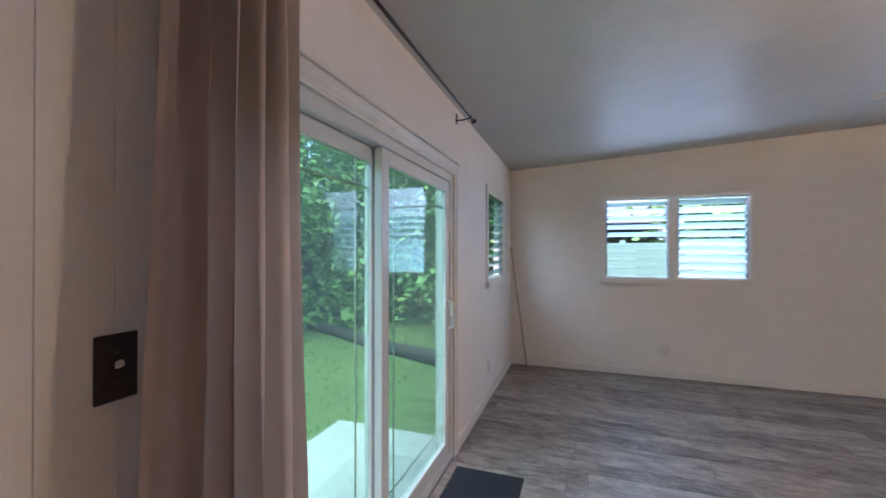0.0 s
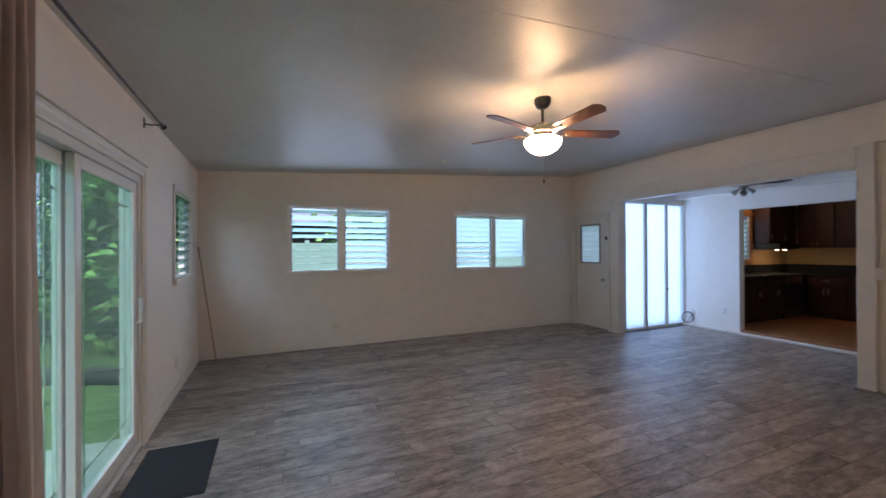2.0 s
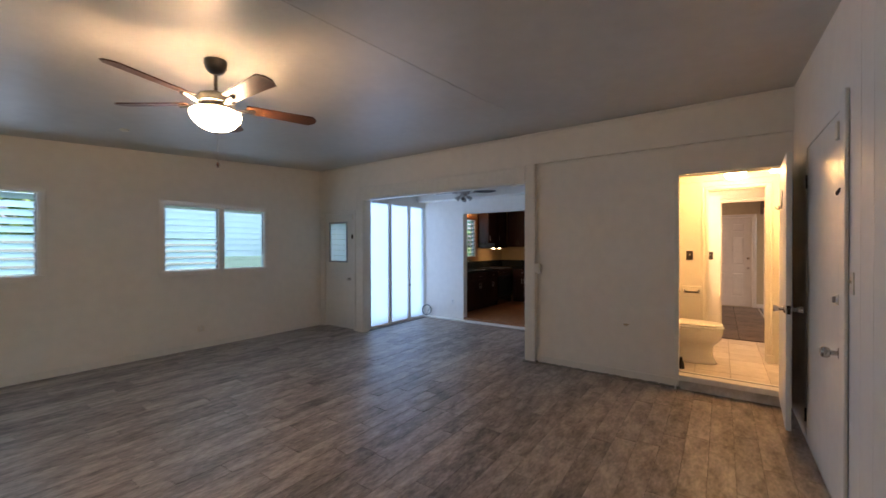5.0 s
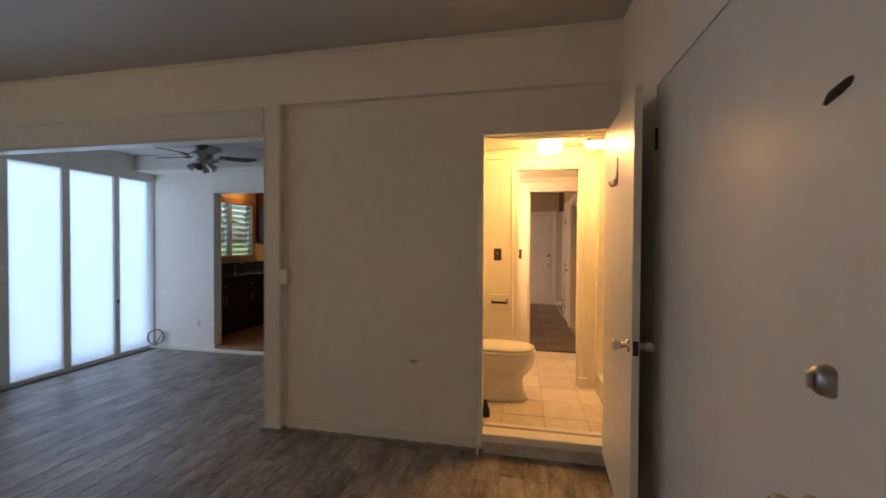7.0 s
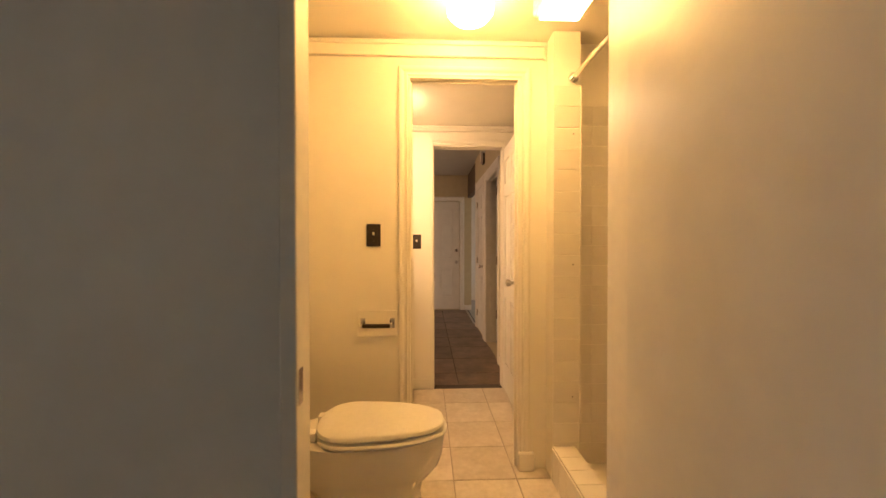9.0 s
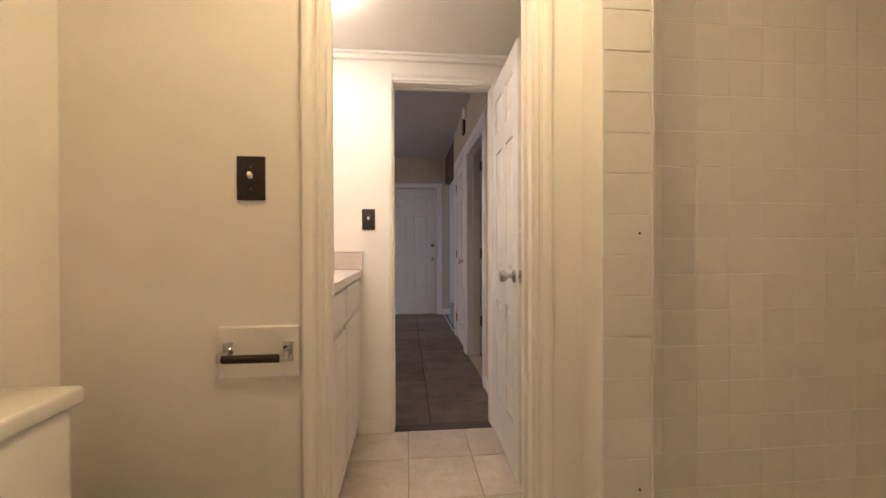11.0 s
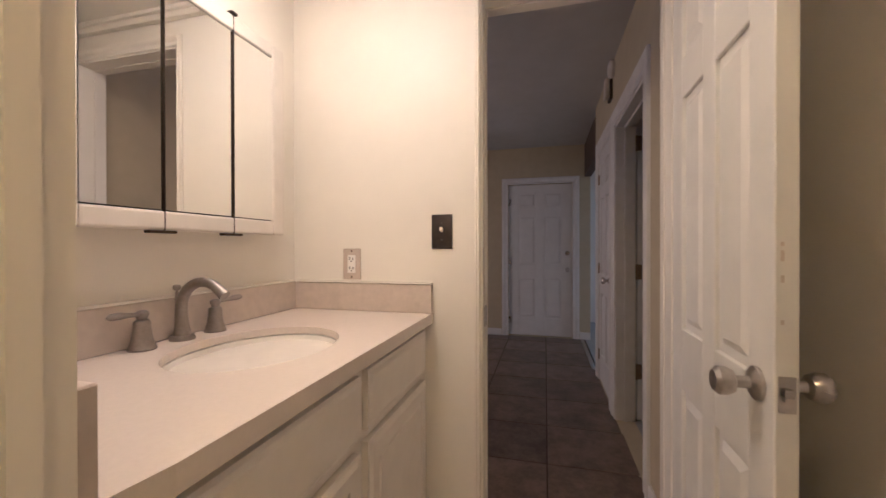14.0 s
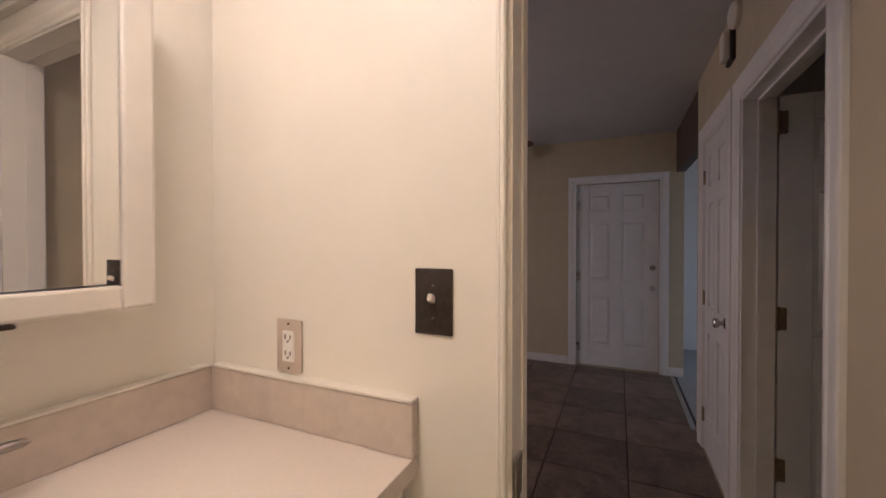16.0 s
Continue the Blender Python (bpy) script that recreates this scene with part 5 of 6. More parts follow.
wall_plate("light_switch", (PX0 - 0.0005, -0.42, 1.44), -90, "dark bronze switch plate on bathroom wall", PLATE, w=0.075, h=0.12)
tp = thing("toilet_paper_holder", (PX0 - 0.0005, -0.441, 0.968), "chrome paper holder on a cream backing board", "paper holder", rz=-90)
part("backing_board", boxes((-0.105, 0.105, -0.014, 0, -0.07, 0.07), bevel=0.003), BWALL, tp, "cream backing board")
for x in (-0.078, 0.078):
    part("post", boxes((x - 0.014, x + 0.014, -0.02, -0.014, -0.026, 0.03), (x - 0.007, x + 0.007, -0.075, -0.02, -0.012, 0.012), bevel=0.003), CHROME, tp, "chrome post", smooth=True)
bm = bmesh.new()
tube(bm, (-0.07, -0.065, -0.004), (0.07, -0.065, -0.004), 0.011, seg=14)
part("roller", bm, BRONZE, tp, "dark spring roller", smooth=True)

peg = thing("wall_peg", (6.606, 0.0655, 1.982), "small metal peg on the bathroom wall", "wall peg")
part("peg_stem", turned([(0, 0), (0.011, 0), (0.011, 0.003), (0.005, 0.006), (0.005, 0.018), (0.011, 0.022), (0.012, 0.028), (0, 0.031)], Matrix.Rotation(radians(90), 4, "X"), 14), METAL, peg, smooth=True)

globe = thing("ceiling_globe_light", (6.25, -0.89, 2.49), "lit opal glass globe on the bathroom ceiling", "ceiling light")
part("collar", turned([(0, 0), (0.08, 0), (0.08, -0.03), (0.062, -0.045), (0.057, -0.052)], None, 28), WHITEP, globe, smooth=True)
part("globe", turned([(0.057, -0.05), (0.085, -0.065), (0.1, -0.092), (0.097, -0.12), (0.075, -0.145), (0.04, -0.16), (0, -0.163)], None, 32), BATHGLOW, globe, "lit opal globe", smooth=True)
flu = thing("box_ceiling_light", (6.02, -1.375, 2.375), "ribbed box light lit on the bathroom ceiling", "ceiling light")
part("diffuser", boxes((0.11, 0.28, 0.0, 0.175, 0, 0.02), bevel=0.004), TUBEGLOW, flu, "lit prismatic diffuser")
part("body", boxes((0.09, 0.3, -0.02, 0.2, 0.021, 0.114), bevel=0.012, seg=2), WHITEP, flu)
for k in range(6):
    part("side_rib", boxes((0.115 + k * 0.028, 0.13 + k * 0.028, 0.2, 0.204, 0.034, 0.1)), WHITEP, flu)

# ---- vanity room ----
casing("trim_hall_door", "x", VX, -0.022, -1.36, -0.757, BZ, 2.23, 0.05, BWALL, "cream painted moulded door casing", legs=(False, False))
set_piece("trim_hall_door_legs", boxes((VX - 0.02, VX, -0.757, -0.747, BZ, 2.28), (VX - 0.013, VX, -0.747, -0.738, BZ, 2.282), (VX - 0.02, VX, -1.405, -1.36, BZ, 2.28), bevel=0.003), BWALL, "cream painted door casing legs", "trim")
lining("jamb_hall_door", "x", VX - 0.004, 8.024, -1.36, -0.757, BZ, 2.23, 0.008, 0.55, BWALL, 0.004)
casing("trim_hall_door_back", "x", 8.02, 0.02, -1.36, -0.757, BZ, 2.23, 0.06, TRIM, "white painted door casing")
set_piece("baseboard_vanity", boxes((VX - 0.014, VX, -0.742, -0.56, BZ, BZ + 0.09), bevel=0.004), BWALL, "cream painted baseboard", "baseboard")
set_piece("crown_vanity", boxes((VX - 0.03, VX, VS, VN, 2.345, 2.385), (VX - 0.05, VX - 0.03, VS, VN, 2.368, 2.385), (PX1, VX - 0.05, VN - 0.03, VN, 2.345, 2.385), (PX1, VX - 0.05, VN - 0.05, VN - 0.03, 2.368, 2.385), bevel=0.003), BWALL, "cream crown moulding", "trim")
sk = tagged(thing("strike_plate_hall", (VX + 0.02, -0.769, 1.115), "worn metal strike plate on the jamb", "strike plate"))
part("plate", boxes((-0.02, 0.022, -0.003, 0.0005, -0.035, 0.035)), METAL, sk)

D8 = tagged(new("door_4"), "white six-panel door standing open", "door", kind="structure")
D8.matrix_world = pose(7.905, -1.392, BZ + 0.012, 0, 0, 180 - 1.5)
six_panel_door(D8, 0.585, 2.03, 0.035)
for o in D8.children:
    o.location.y -= 0.035
knob(D8, (0.53, 0.0, 0.945), (0, 1, 0), METAL, r=0.026, length=0.07)
knob(D8, (0.53, -0.035, 0.945), (0, -1, 0), METAL, r=0.026, length=0.07)
part("latch_plate", boxes((0.5845, 0.5865, -0.03, -0.005, 0.915, 0.975), (0.586, 0.594, -0.024, -0.011, 0.935, 0.955)), METAL, D8, "metal latch plate")
for z, s in ((1.13, 0.012), (1.165, 0.018), (1.19, 0.007), (1.06, 0.008)):
    part("paint_chip", boxes((0.5846, 0.5856, -0.0265, -0.0215, z, z + s)), SPLASH, D8, "chipped paint on the door edge")
for z in (0.2, 1.02, 1.83):
    hinge(D8, (-0.004, -0.001, z))

vanity = thing("vanity_cabinet", (6.785, -0.551, BZ), "cream painted vanity cabinet with overlay doors", "vanity")
vw = VX - 6.785
part("carcass", boxes((0, vw - 0.001, 0.0, 0.54, 0.08, 0.927), (0, vw - 0.001, 0.06, 0.54, 0, 0.08)), VANITY, vanity)


def overlay(name, x0, x1, z0, z1):
    """A raised overlay front with a stepped edge; doors carry a shallow beaded panel."""
    bm = bmesh.new()
    box(bm, x0, x1, -0.016, 0.0, z0, z1)
    face = min(bm.faces, key=lambda q: q.calc_center_median().y)
    steps = [(0.010, 0.0), (0.010, 0.005)]
    if name == "door":
        steps += [(0.034, 0.0), (0.004, -0.004), (0.006, 0.0), (0.004, 0.004)]
    for wide, rise in steps:
        bmesh.ops.inset_individual(bm, faces=[face], thickness=wide, depth=rise, use_even_offset=True)
    return part(name, bm, VANITY, vanity)


overlay("drawer_front", 0.05, 0.582, 0.757, 0.908)
overlay("drawer_front", 0.624, 1.085, 0.765, 0.91)
overlay("door", 0.05, 0.308, 0.1, 0.732)
overlay("door", 0.324, 0.582, 0.1, 0.732)
overlay("door", 0.624, 1.085, 0.1, 0.738)

worktop = thing("vanity_worktop", (0, 0, 0), "pale beige quartz worktop with oval cutout", "worktop")
CX, CY, CA, CB = 7.365, -0.303, 0.217, 0.174
WX0, WX1, WY0, WY1, WZ0, WZ1 = 6.802, VX - 0.001, -0.583, VN - 0.001, 1.085, 1.121
bm = bmesh.new()
N = 64
rings = []
for z in (WZ1, WZ0):
    inner, outer = [], []
    for k in range(N):
        a = 2 * math.pi * (k + 0.5) / N
        c, s = math.cos(a), math.sin(a)
        inner.append(bm.verts.new((CX + CA * c, CY + CB * s, max(z, WZ1 - 0.02))))
        ts = []
        if abs(c) > 1e-6:
            ts.append(((WX1 if c > 0 else WX0) - CX) / c)
        if abs(s) > 1e-6:
            ts.append(((WY1 if s > 0 else WY0) - CY) / s)
        tt = min(ts)
        outer.append(bm.verts.new((CX + tt * c, CY + tt * s, z)))
    rings.append((inner, outer))
(it, ot), (ib, ob_) = rings
corners = [(WX0, WY0), (WX1, WY0), (WX1, WY1), (WX0, WY1)]
for k in range(N):
    j = (k + 1) % N
    bm.faces.new((it[k], ot[k], ot[j], it[j]))
    bm.faces.new((ib[k], ib[j], ob_[j], ob_[k]))
    bm.faces.new((it[k], it[j], ib[j], ib[k]))
    bm.faces.new((ot[k], ob_[k], ob_[j], ot[j]))
for cx_, cy_ in corners:
    k = min(range(N), key=lambda q: (Vector(((ot[q].co.x + ot[(q + 1) % N].co.x) / 2, (ot[q].co.y + ot[(q + 1) % N].co.y) / 2)) - Vector((cx_, cy_))).length)
    j = (k + 1) % N
    a_, b_ = bm.verts.new((cx_, cy_, WZ1)), bm.verts.new((cx_, cy_, WZ0))
    bm.faces.new((ot[k], a_, ot[j]))
    bm.faces.new((ob_[k], ob_[j], b_))
    bm.faces.new((ot[k], ob_[k], b_, a_))
    bm.faces.new((a_, b_, ob_[j], ot[j]))
bmesh.ops.recalc_face_normals(bm, faces=bm.faces[:])
part("slab", bm, QUARTZ, worktop)
part("backsplash", boxes((WX0, WX1 - 0.02, VN - 0.021, VN - 0.001, WZ1 + 0.0005, 1.226), bevel=0.002), SPLASH, worktop, "beige stone backsplash")
part("side_splash", boxes((VX - 0.021, VX - 0.001, -0.583, VN - 0.001, WZ1 + 0.0005, 1.224), bevel=0.002), SPLASH, worktop, "beige stone side splash")
part("side_splash", boxes((WX0, WX0 + 0.02, -0.583, VN - 0.022, WZ1 + 0.0005, 1.236), bevel=0.002), SPLASH, worktop, "beige stone side splash")
part("caulk_bead", boxes((VX - 0.024, VX - 0.001, -0.583, VN - 0.024, 1.226, 1.231), (WX0, VX - 0.024, VN - 0.024, VN - 0.001, 1.227, 1.232)), BWALL, worktop, "white caulk bead")
basin = thing("wash_basin", (CX, CY, WZ1 - 0.0205), "white oval undermount basin", "basin")
bm = bmesh.new()
rs = []
for sc, z in ((1.05, 0.0), (1.0, -0.004), (0.985, -0.03), (0.9, -0.08), (0.7, -0.125), (0.4, -0.145), (0.1, -0.15)):
    rs.append([bm.verts.new((CA * sc * math.cos(2 * math.pi * k / 48), CB * sc * math.sin(2 * math.pi * k / 48), z)) for k in range(48)])
for a, b in zip(rs, rs[1:]):
    for k in range(48):
        bm.faces.new((a[k], b[k], b[(k + 1) % 48], a[(k + 1) % 48]))
bm.faces.new(rs[-1])
part("bowl", bm, CERAMIC, basin, smooth=True)
part("drain", turned([(0, -0.147), (0.022, -0.147), (0.024, -0.149), (0, -0.149)], None, 18), METAL, basin, smooth=True)

PEWTER2 = material("satin_nickel", (0.34, 0.31, 0.28), 0.44, 1.0, grain=120, vary=0.1, bump=0.01)
tapv = thing("basin_tap", (7.362, -0.068, WZ1), "brushed nickel arched tap with two lever handles", "tap")
arc = [(0, 0, 0.0), (0, 0, 0.02), (0, 0.002, 0.045), (0, 0.003, 0.065)] + [(0, -0.067 + 0.07 * math.cos(radians(a)), 0.082 + 0.068 * math.sin(radians(a))) for a in range(0, 136, 15)] + [(0, -0.134, 0.116)]
part("spout", swept(arc, [0.025, 0.019, 0.016, 0.0148] + [0.0142 - 0.0003 * k for k in range(8)] + [0.0125, 0.0132, 0.0138], 20), PEWTER2, tapv, smooth=True)
part("spout_base", turned([(0, 0), (0.03, 0), (0.03, 0.004), (0.029, 0.008), (0.027, 0.012), (0, 0.012)], None, 24), PEWTER2, tapv, smooth=True)
part("lift_rod", turned([(0, 0.08), (0.0045, 0.08), (0.0035, 0.126), (0.008, 0.128), (0.010, 0.134), (0.008, 0.14), (0, 0.142)], Matrix.Translation((-0.001, 0.0165, 0)), 14), PEWTER2, tapv, smooth=True)
for x, s in ((-0.104, -1), (0.104, 1)):
    hd = part("handle_base", turned([(0, 0), (0.028, 0), (0.029, 0.004), (0.026, 0.009), (0.021, 0.026), (0.018, 0.048), (0.0175, 0.062), (0.015, 0.068), (0.0105, 0.07), (0.0105, 0.074), (0.014, 0.079), (0.014, 0.086), (0.008, 0.091), (0, 0.092)], Matrix.Translation((x, 0, 0)), 24), PEWTER2, tapv, smooth=True)
    part("lever", swept([(x, 0, 0.083), (x + s * 0.02, -0.004, 0.084), (x + s * 0.036, -0.007, 0.086), (x + s * 0.058, -0.01, 0.088), (x + s * 0.078, -0.013, 0.0885), (x + s * 0.086, -0.014, 0.088)], [0.0055, 0.0048, 0.0055, 0.0085, 0.0075, 0.0025], 12), PEWTER2, hd, smooth=True)

wall_plate("wall_socket", (VX - 0.0005, -0.264, 1.295), -90, "beige double socket above the side splash", BEIGE, "socket")
wall_plate("light_switch", (VX - 0.0005, -0.618, 1.414), -90, "dark bronze switch plate with ivory toggle", PLATE, w=0.076, h=0.122)

cab = thing("mirror_cabinet", (7.065, -0.10, 1.40), "white framed three-door mirror cabinet on the wall", "mirror cabinet")
cw, ch = 0.66, 0.63
part("cabinet_body", boxes((0.012, cw - 0.012, 0.02, 0.089, 0.012, ch - 0.012)), BWALL, cab)
part("mirror_frame", boxes((0, 0.045, -0.004, 0.02, 0, ch), (cw - 0.056, cw, -0.004, 0.02, 0, ch), (0.045, cw - 0.056, -0.004, 0.02, 0, 0.045), (0.045, cw - 0.056, -0.004, 0.02, ch - 0.045, ch), bevel=0.006, seg=2), VANITY, cab, "cream moulded frame")
for x0, x1 in ((0.047, 0.219), (0.223, 0.432), (0.436, cw - 0.058)):
    d = part("mirror_door", boxes((x0, x1, 0.004, 0.0195, 0.047, ch - 0.047)), GAPSHADE, cab)
    part("mirror_glass", boxes((x0 + 0.001, x1 - 0.001, 0.0005, 0.0038, 0.048, ch - 0.048)), MIRROR, d, "silvered mirror glass")
for x in (0.221, 0.434):
    # Solid dark strip laid over each seam in place of its shade.
    part("gap_strip", boxes((x - 0.0015, x + 0.0015, -0.0045, 0.003, 0.0, ch)), BRONZE, cab, "dark strip standing in for the gap between mirror doors")
    part("top_catch", boxes((x - 0.012, x + 0.012, -0.01, 0.014, ch + 0.001, ch + 0.009), bevel=0.002), BRONZE, cab, "dark metal catch")
    part("finger_pull", boxes((x - 0.04, x + 0.03, -0.008, 0.012, -0.008, -0.001), bevel=0.002), BRONZE, cab, "dark metal finger pull")

# Unseen fixture: form and place assumed, added to brighten the vanity walls.
van = thing("unseen_vanity_light", (7.3, -0.42, 2.385), "assumed lit ceiling light over the vanity, out of view", "ceiling light")
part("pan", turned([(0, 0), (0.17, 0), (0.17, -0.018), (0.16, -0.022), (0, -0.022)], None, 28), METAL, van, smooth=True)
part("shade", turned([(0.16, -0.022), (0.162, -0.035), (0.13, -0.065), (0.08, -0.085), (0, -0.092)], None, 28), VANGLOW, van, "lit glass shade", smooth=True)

# ---- hall ----
def closed_door(name, label, m, w, h):
    root = tagged(new(name), label, "door", kind="structure")
    root.matrix_world = m
    six_panel_door(root, w, h, 0.04)
    return root


AGED = material("aged_brass", (0.30, 0.23, 0.15), 0.42, 0.9, grain=70, vary=0.3, bump=0.05)
D10 = closed_door("door_5", "white six-panel entry door, closed", pose(HX + 0.035, -0.493, BZ + 0.01, 0, 0, -90), 0.825, 2.03)
knob(D10, (0.765, 0, 0.89), (0, -1, 0), METAL)
part("deadbolt", turned([(0, 0), (0.028, 0), (0.028, 0.012), (0.02, 0.02), (0, 0.02)], Matrix.Translation((0.765, 0, 1.11)) @ Matrix.Rotation(radians(90), 4, "X"), 18), METAL, D10, smooth=True)
for z in (0.2, 1.0, 1.8):
    hinge(D10, (0.0, -0.003, z))
casing("trim_entry_door", "x", HX, -0.02, -1.32, -0.49, BZ, 2.2, 0.085, TRIM, "white painted door casing")
# Unseen slab, added to seal the doorway behind the entry door.
set_piece("entry_outer", boxes((HX + 0.12, HX + 0.2, -1.5, -0.3, 0, 2.6)), HWALL, "added blank slab behind the closed entry door", "wall")
D9 = closed_door("door_6", "white six-panel closet door, closed", pose(9.722, HS - 0.045, BZ + 0.01), 0.636, 2.03)
knob(D9, (0.06, 0.04, 0.93), (0, 1, 0), METAL)
for z in (0.22, 1.0, 1.8):
    hinge(D9, (0.64, 0.043, z), (0.016, 0.016, 0.09), AGED)
casing("trim_closet_door", "y", HS, 0.02, 9.72, 10.36, BZ, 2.2, 0.1, TRIM, "white fluted door casing")
lining("jamb_closet_door", "y", HS - 0.12, HS + 0.002, 9.72, 10.36, BZ, 2.2, 0.01, 0.2)
# Unseen panel, added to seal the doorway behind the closet door.
set_piece("closet_back", boxes((9.65, 10.45, HS - 0.2, HS - 0.13, 0, 2.5)), WALL, "added blank panel behind the closet door", "wall")
casing("trim_room_door", "y", HS, 0.02, 8.66, 9.49, BZ, 2.2, 0.1, TRIM, "white fluted door casing")
lining("jamb_room_door", "y", HS - 0.124, HS + 0.002, 8.66, 9.49, BZ, 2.2, 0.016, 0.4)
D11 = closed_door("door_7", "white door standing open into a side room", pose(9.485, HS - 0.135, BZ + 0.01, 0, 0, -92), 0.78, 2.02)
for z in (0.335, 1.02, 1.9):
    hinge(D11, (-0.005, -0.004, z), (0.034, 0.016, 0.1), AGED)
set_piece("baseboard_hall", boxes((HX - 0.015, HX, -0.4, 1.8, BZ, BZ + 0.09), (HX - 0.015, HX, -1.54, -1.41, BZ, BZ + 0.09), (8.02, 8.55, HS, HS + 0.014, BZ, BZ + 0.1), bevel=0.003), TRIM, "white painted baseboard", "baseboard")
set_piece("floor_strip", boxes((10.62, HX - 0.02, HS - 0.005, HS + 0.03, BZ, BZ + 0.008), bevel=0.003), METAL, "bright metal floor transition strip", "trim")
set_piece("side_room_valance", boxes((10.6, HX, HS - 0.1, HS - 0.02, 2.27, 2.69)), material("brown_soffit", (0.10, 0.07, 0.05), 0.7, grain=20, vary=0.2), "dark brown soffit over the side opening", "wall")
smd = thing("smoke_detector", (9.56, HS + 0.0005, 2.625), "round ivory smoke detector on hall wall", "smoke detector")
part("body", turned([(0, 0), (0.06, 0), (0.062, 0.02), (0.052, 0.034), (0.03, 0.04), (0, 0.04)], Matrix.Rotation(radians(-90), 4, "X"), 26), IVORY, smd, smooth=True)
bell = thing("door_chime", (9.66, HS + 0.0005, 2.52), "dark framed door chime box on hall wall", "door chime")
part("body", boxes((-0.055, 0.055, 0, 0.02, -0.085, 0.085), bevel=0.004), PLATE, bell)
part("cover", boxes((-0.042, 0.042, 0.02, 0.05, -0.07, 0.07), bevel=0.006, seg=2), IVORY, bell, "pale chime cover")
fan3 = ceiling_fan((11.25, 0.45, 2.5), 0.192, 0.66, [250, 322, 34, 106, 178], BLADE, METAL, "ceiling fan with walnut blades in the hall")
# Unseen window, added behind the hall's fill lamp.
w5 = louvre_window("window_5", (9.0, 1.798, 1.0), 0, 1.6, 1.2, [(0.035, 0.77, [(10, 50, LFROST)]), (0.83, 1.565, [(10, 50, LFROST)])], "unseen white jalousie window added to the hall room")
w6 = louvre_window("window_6", (12.1, -3.998, 0.9), 180, 1.4, 1.2, [(0.035, 1.365, [(10, 50, LFROST)])], "white jalousie window in the side room")

# ---- outdoors ----
set_piece("patio_slab", boxes((-2.5, XW - 0.145, -0.6, 3.6, -0.3, -0.08), bevel=0.01), CONCRETE, "pale concrete patio slab", "pavement")
bm = bmesh.new()
rng_g = random.Random(5)
for k in range(14000):
    gx, gy = -2.6 - 8.5 * rng_g.random() ** 1.3, rng_g.uniform(-1.0, 13.0)
    a, hgt = rng_g.uniform(0, 6.28), rng_g.uniform(0.03, 0.085)
    dx, dy = 0.006 * math.cos(a), 0.006 * math.sin(a)
    lx, ly = rng_g.uniform(-0.04, 0.04), rng_g.uniform(-0.04, 0.04)
    bm.faces.new((bm.verts.new((gx - dx, gy - dy, -0.282)), bm.verts.new((gx + dx, gy + dy, -0.282)), bm.verts.new((gx + lx, gy + ly, -0.28 + hgt))))
GRASS = piece_material("grass_blade", (0.06, 0.11, 0.02), (0.20, 0.27, 0.08), 0.6, (3, 3, 3), bump=0.0)
set_piece("grass", bm, GRASS, "short mown green grass on the lawn", "grass", "stuff")
log = thing("fallen_log", (-4.0, 6.9, -0.2), "dark fallen log lying on the lawn", "log")
part("trunk", swept([(-2.6, 1.2, 0.0), (-1.3, 0.7, 0.02), (0.0, 0.0, 0.0), (1.2, -0.5, 0.03), (2.2, -0.95, 0.03)], [0.1, 0.12, 0.12, 0.13, 0.12], 14), material("dark_bark", (0.04, 0.035, 0.03), 0.9, grain=20, vary=0.5, bump=0.6), log, smooth=True)
LEAF = piece_material("leaf_green", (0.04, 0.12, 0.02), (0.26, 0.44, 0.10), 0.5, (3, 3, 3), bump=0.0)
BARK = bpy.data.materials["dark_bark"]
SIDING = material("pale_green_siding", (0.34, 0.42, 0.36), 0.7, grain=12, vary=0.1, bump=0.05)


def tree(at, height, spread, count, seed, label, low=0.0):
    """Tapered trunk, limbs, and a crown of many small leaf blades in clumps."""
    rnd = random.Random(seed)
    root = thing("tree", at, label, "tree", "garden trees")
    lean = rnd.uniform(-0.3, 0.3)
    part("trunk", swept([(0, 0, -0.05), (lean * 0.3, 0.1, height * 0.3), (lean, 0, height * 0.8)], [0.14, 0.1, 0.03], 10), BARK, root, smooth=True)
    clumps = []
    for k in range(22):
        a, r = rnd.uniform(0, 6.28), spread * math.sqrt(rnd.random())
        z = height * rnd.uniform(low, 1.0)
        clumps.append(Vector((math.cos(a) * r, math.sin(a) * r, z)))
    for c in clumps[:8]:
        part("limb", swept([(lean * 0.4, 0.05, max(0.2, c.z * 0.5)), (c.x * 0.5, c.y * 0.5, c.z * 0.85), tuple(c)], [0.05, 0.03, 0.012], 6), BARK, root)
    verts, faces = [], []
    for k in range(count):
        c = rnd.choice(clumps)
        d = Vector((rnd.gauss(0, 1), rnd.gauss(0, 1), rnd.gauss(0, 0.8))) * spread * 0.22
        p = c + d
        p.z = max(p.z, 0.05)
        ln = rnd.uniform(0.14, 0.34)
        u = Vector((rnd.gauss(0, 1), rnd.gauss(0, 1), rnd.gauss(-0.3, 0.5))).normalized()
        v = u.cross(Vector((rnd.gauss(0, 0.5), rnd.gauss(0, 0.5), 1))).normalized() * ln * 0.3
        i = len(verts)
        verts += [tuple(p), tuple(p + u * ln * 0.5 + v), tuple(p + u * ln + Vector((0, 0, -0.02))), tuple(p + u * ln * 0.5 - v)]
        faces.append((i, i + 1, i + 2, i + 3))
    me = bpy.data.meshes.new("crown")
    me.from_pydata(verts, [], faces)
    me.materials.append(LEAF)
    cr = new("crown", me)
    cr.parent = root
    return root


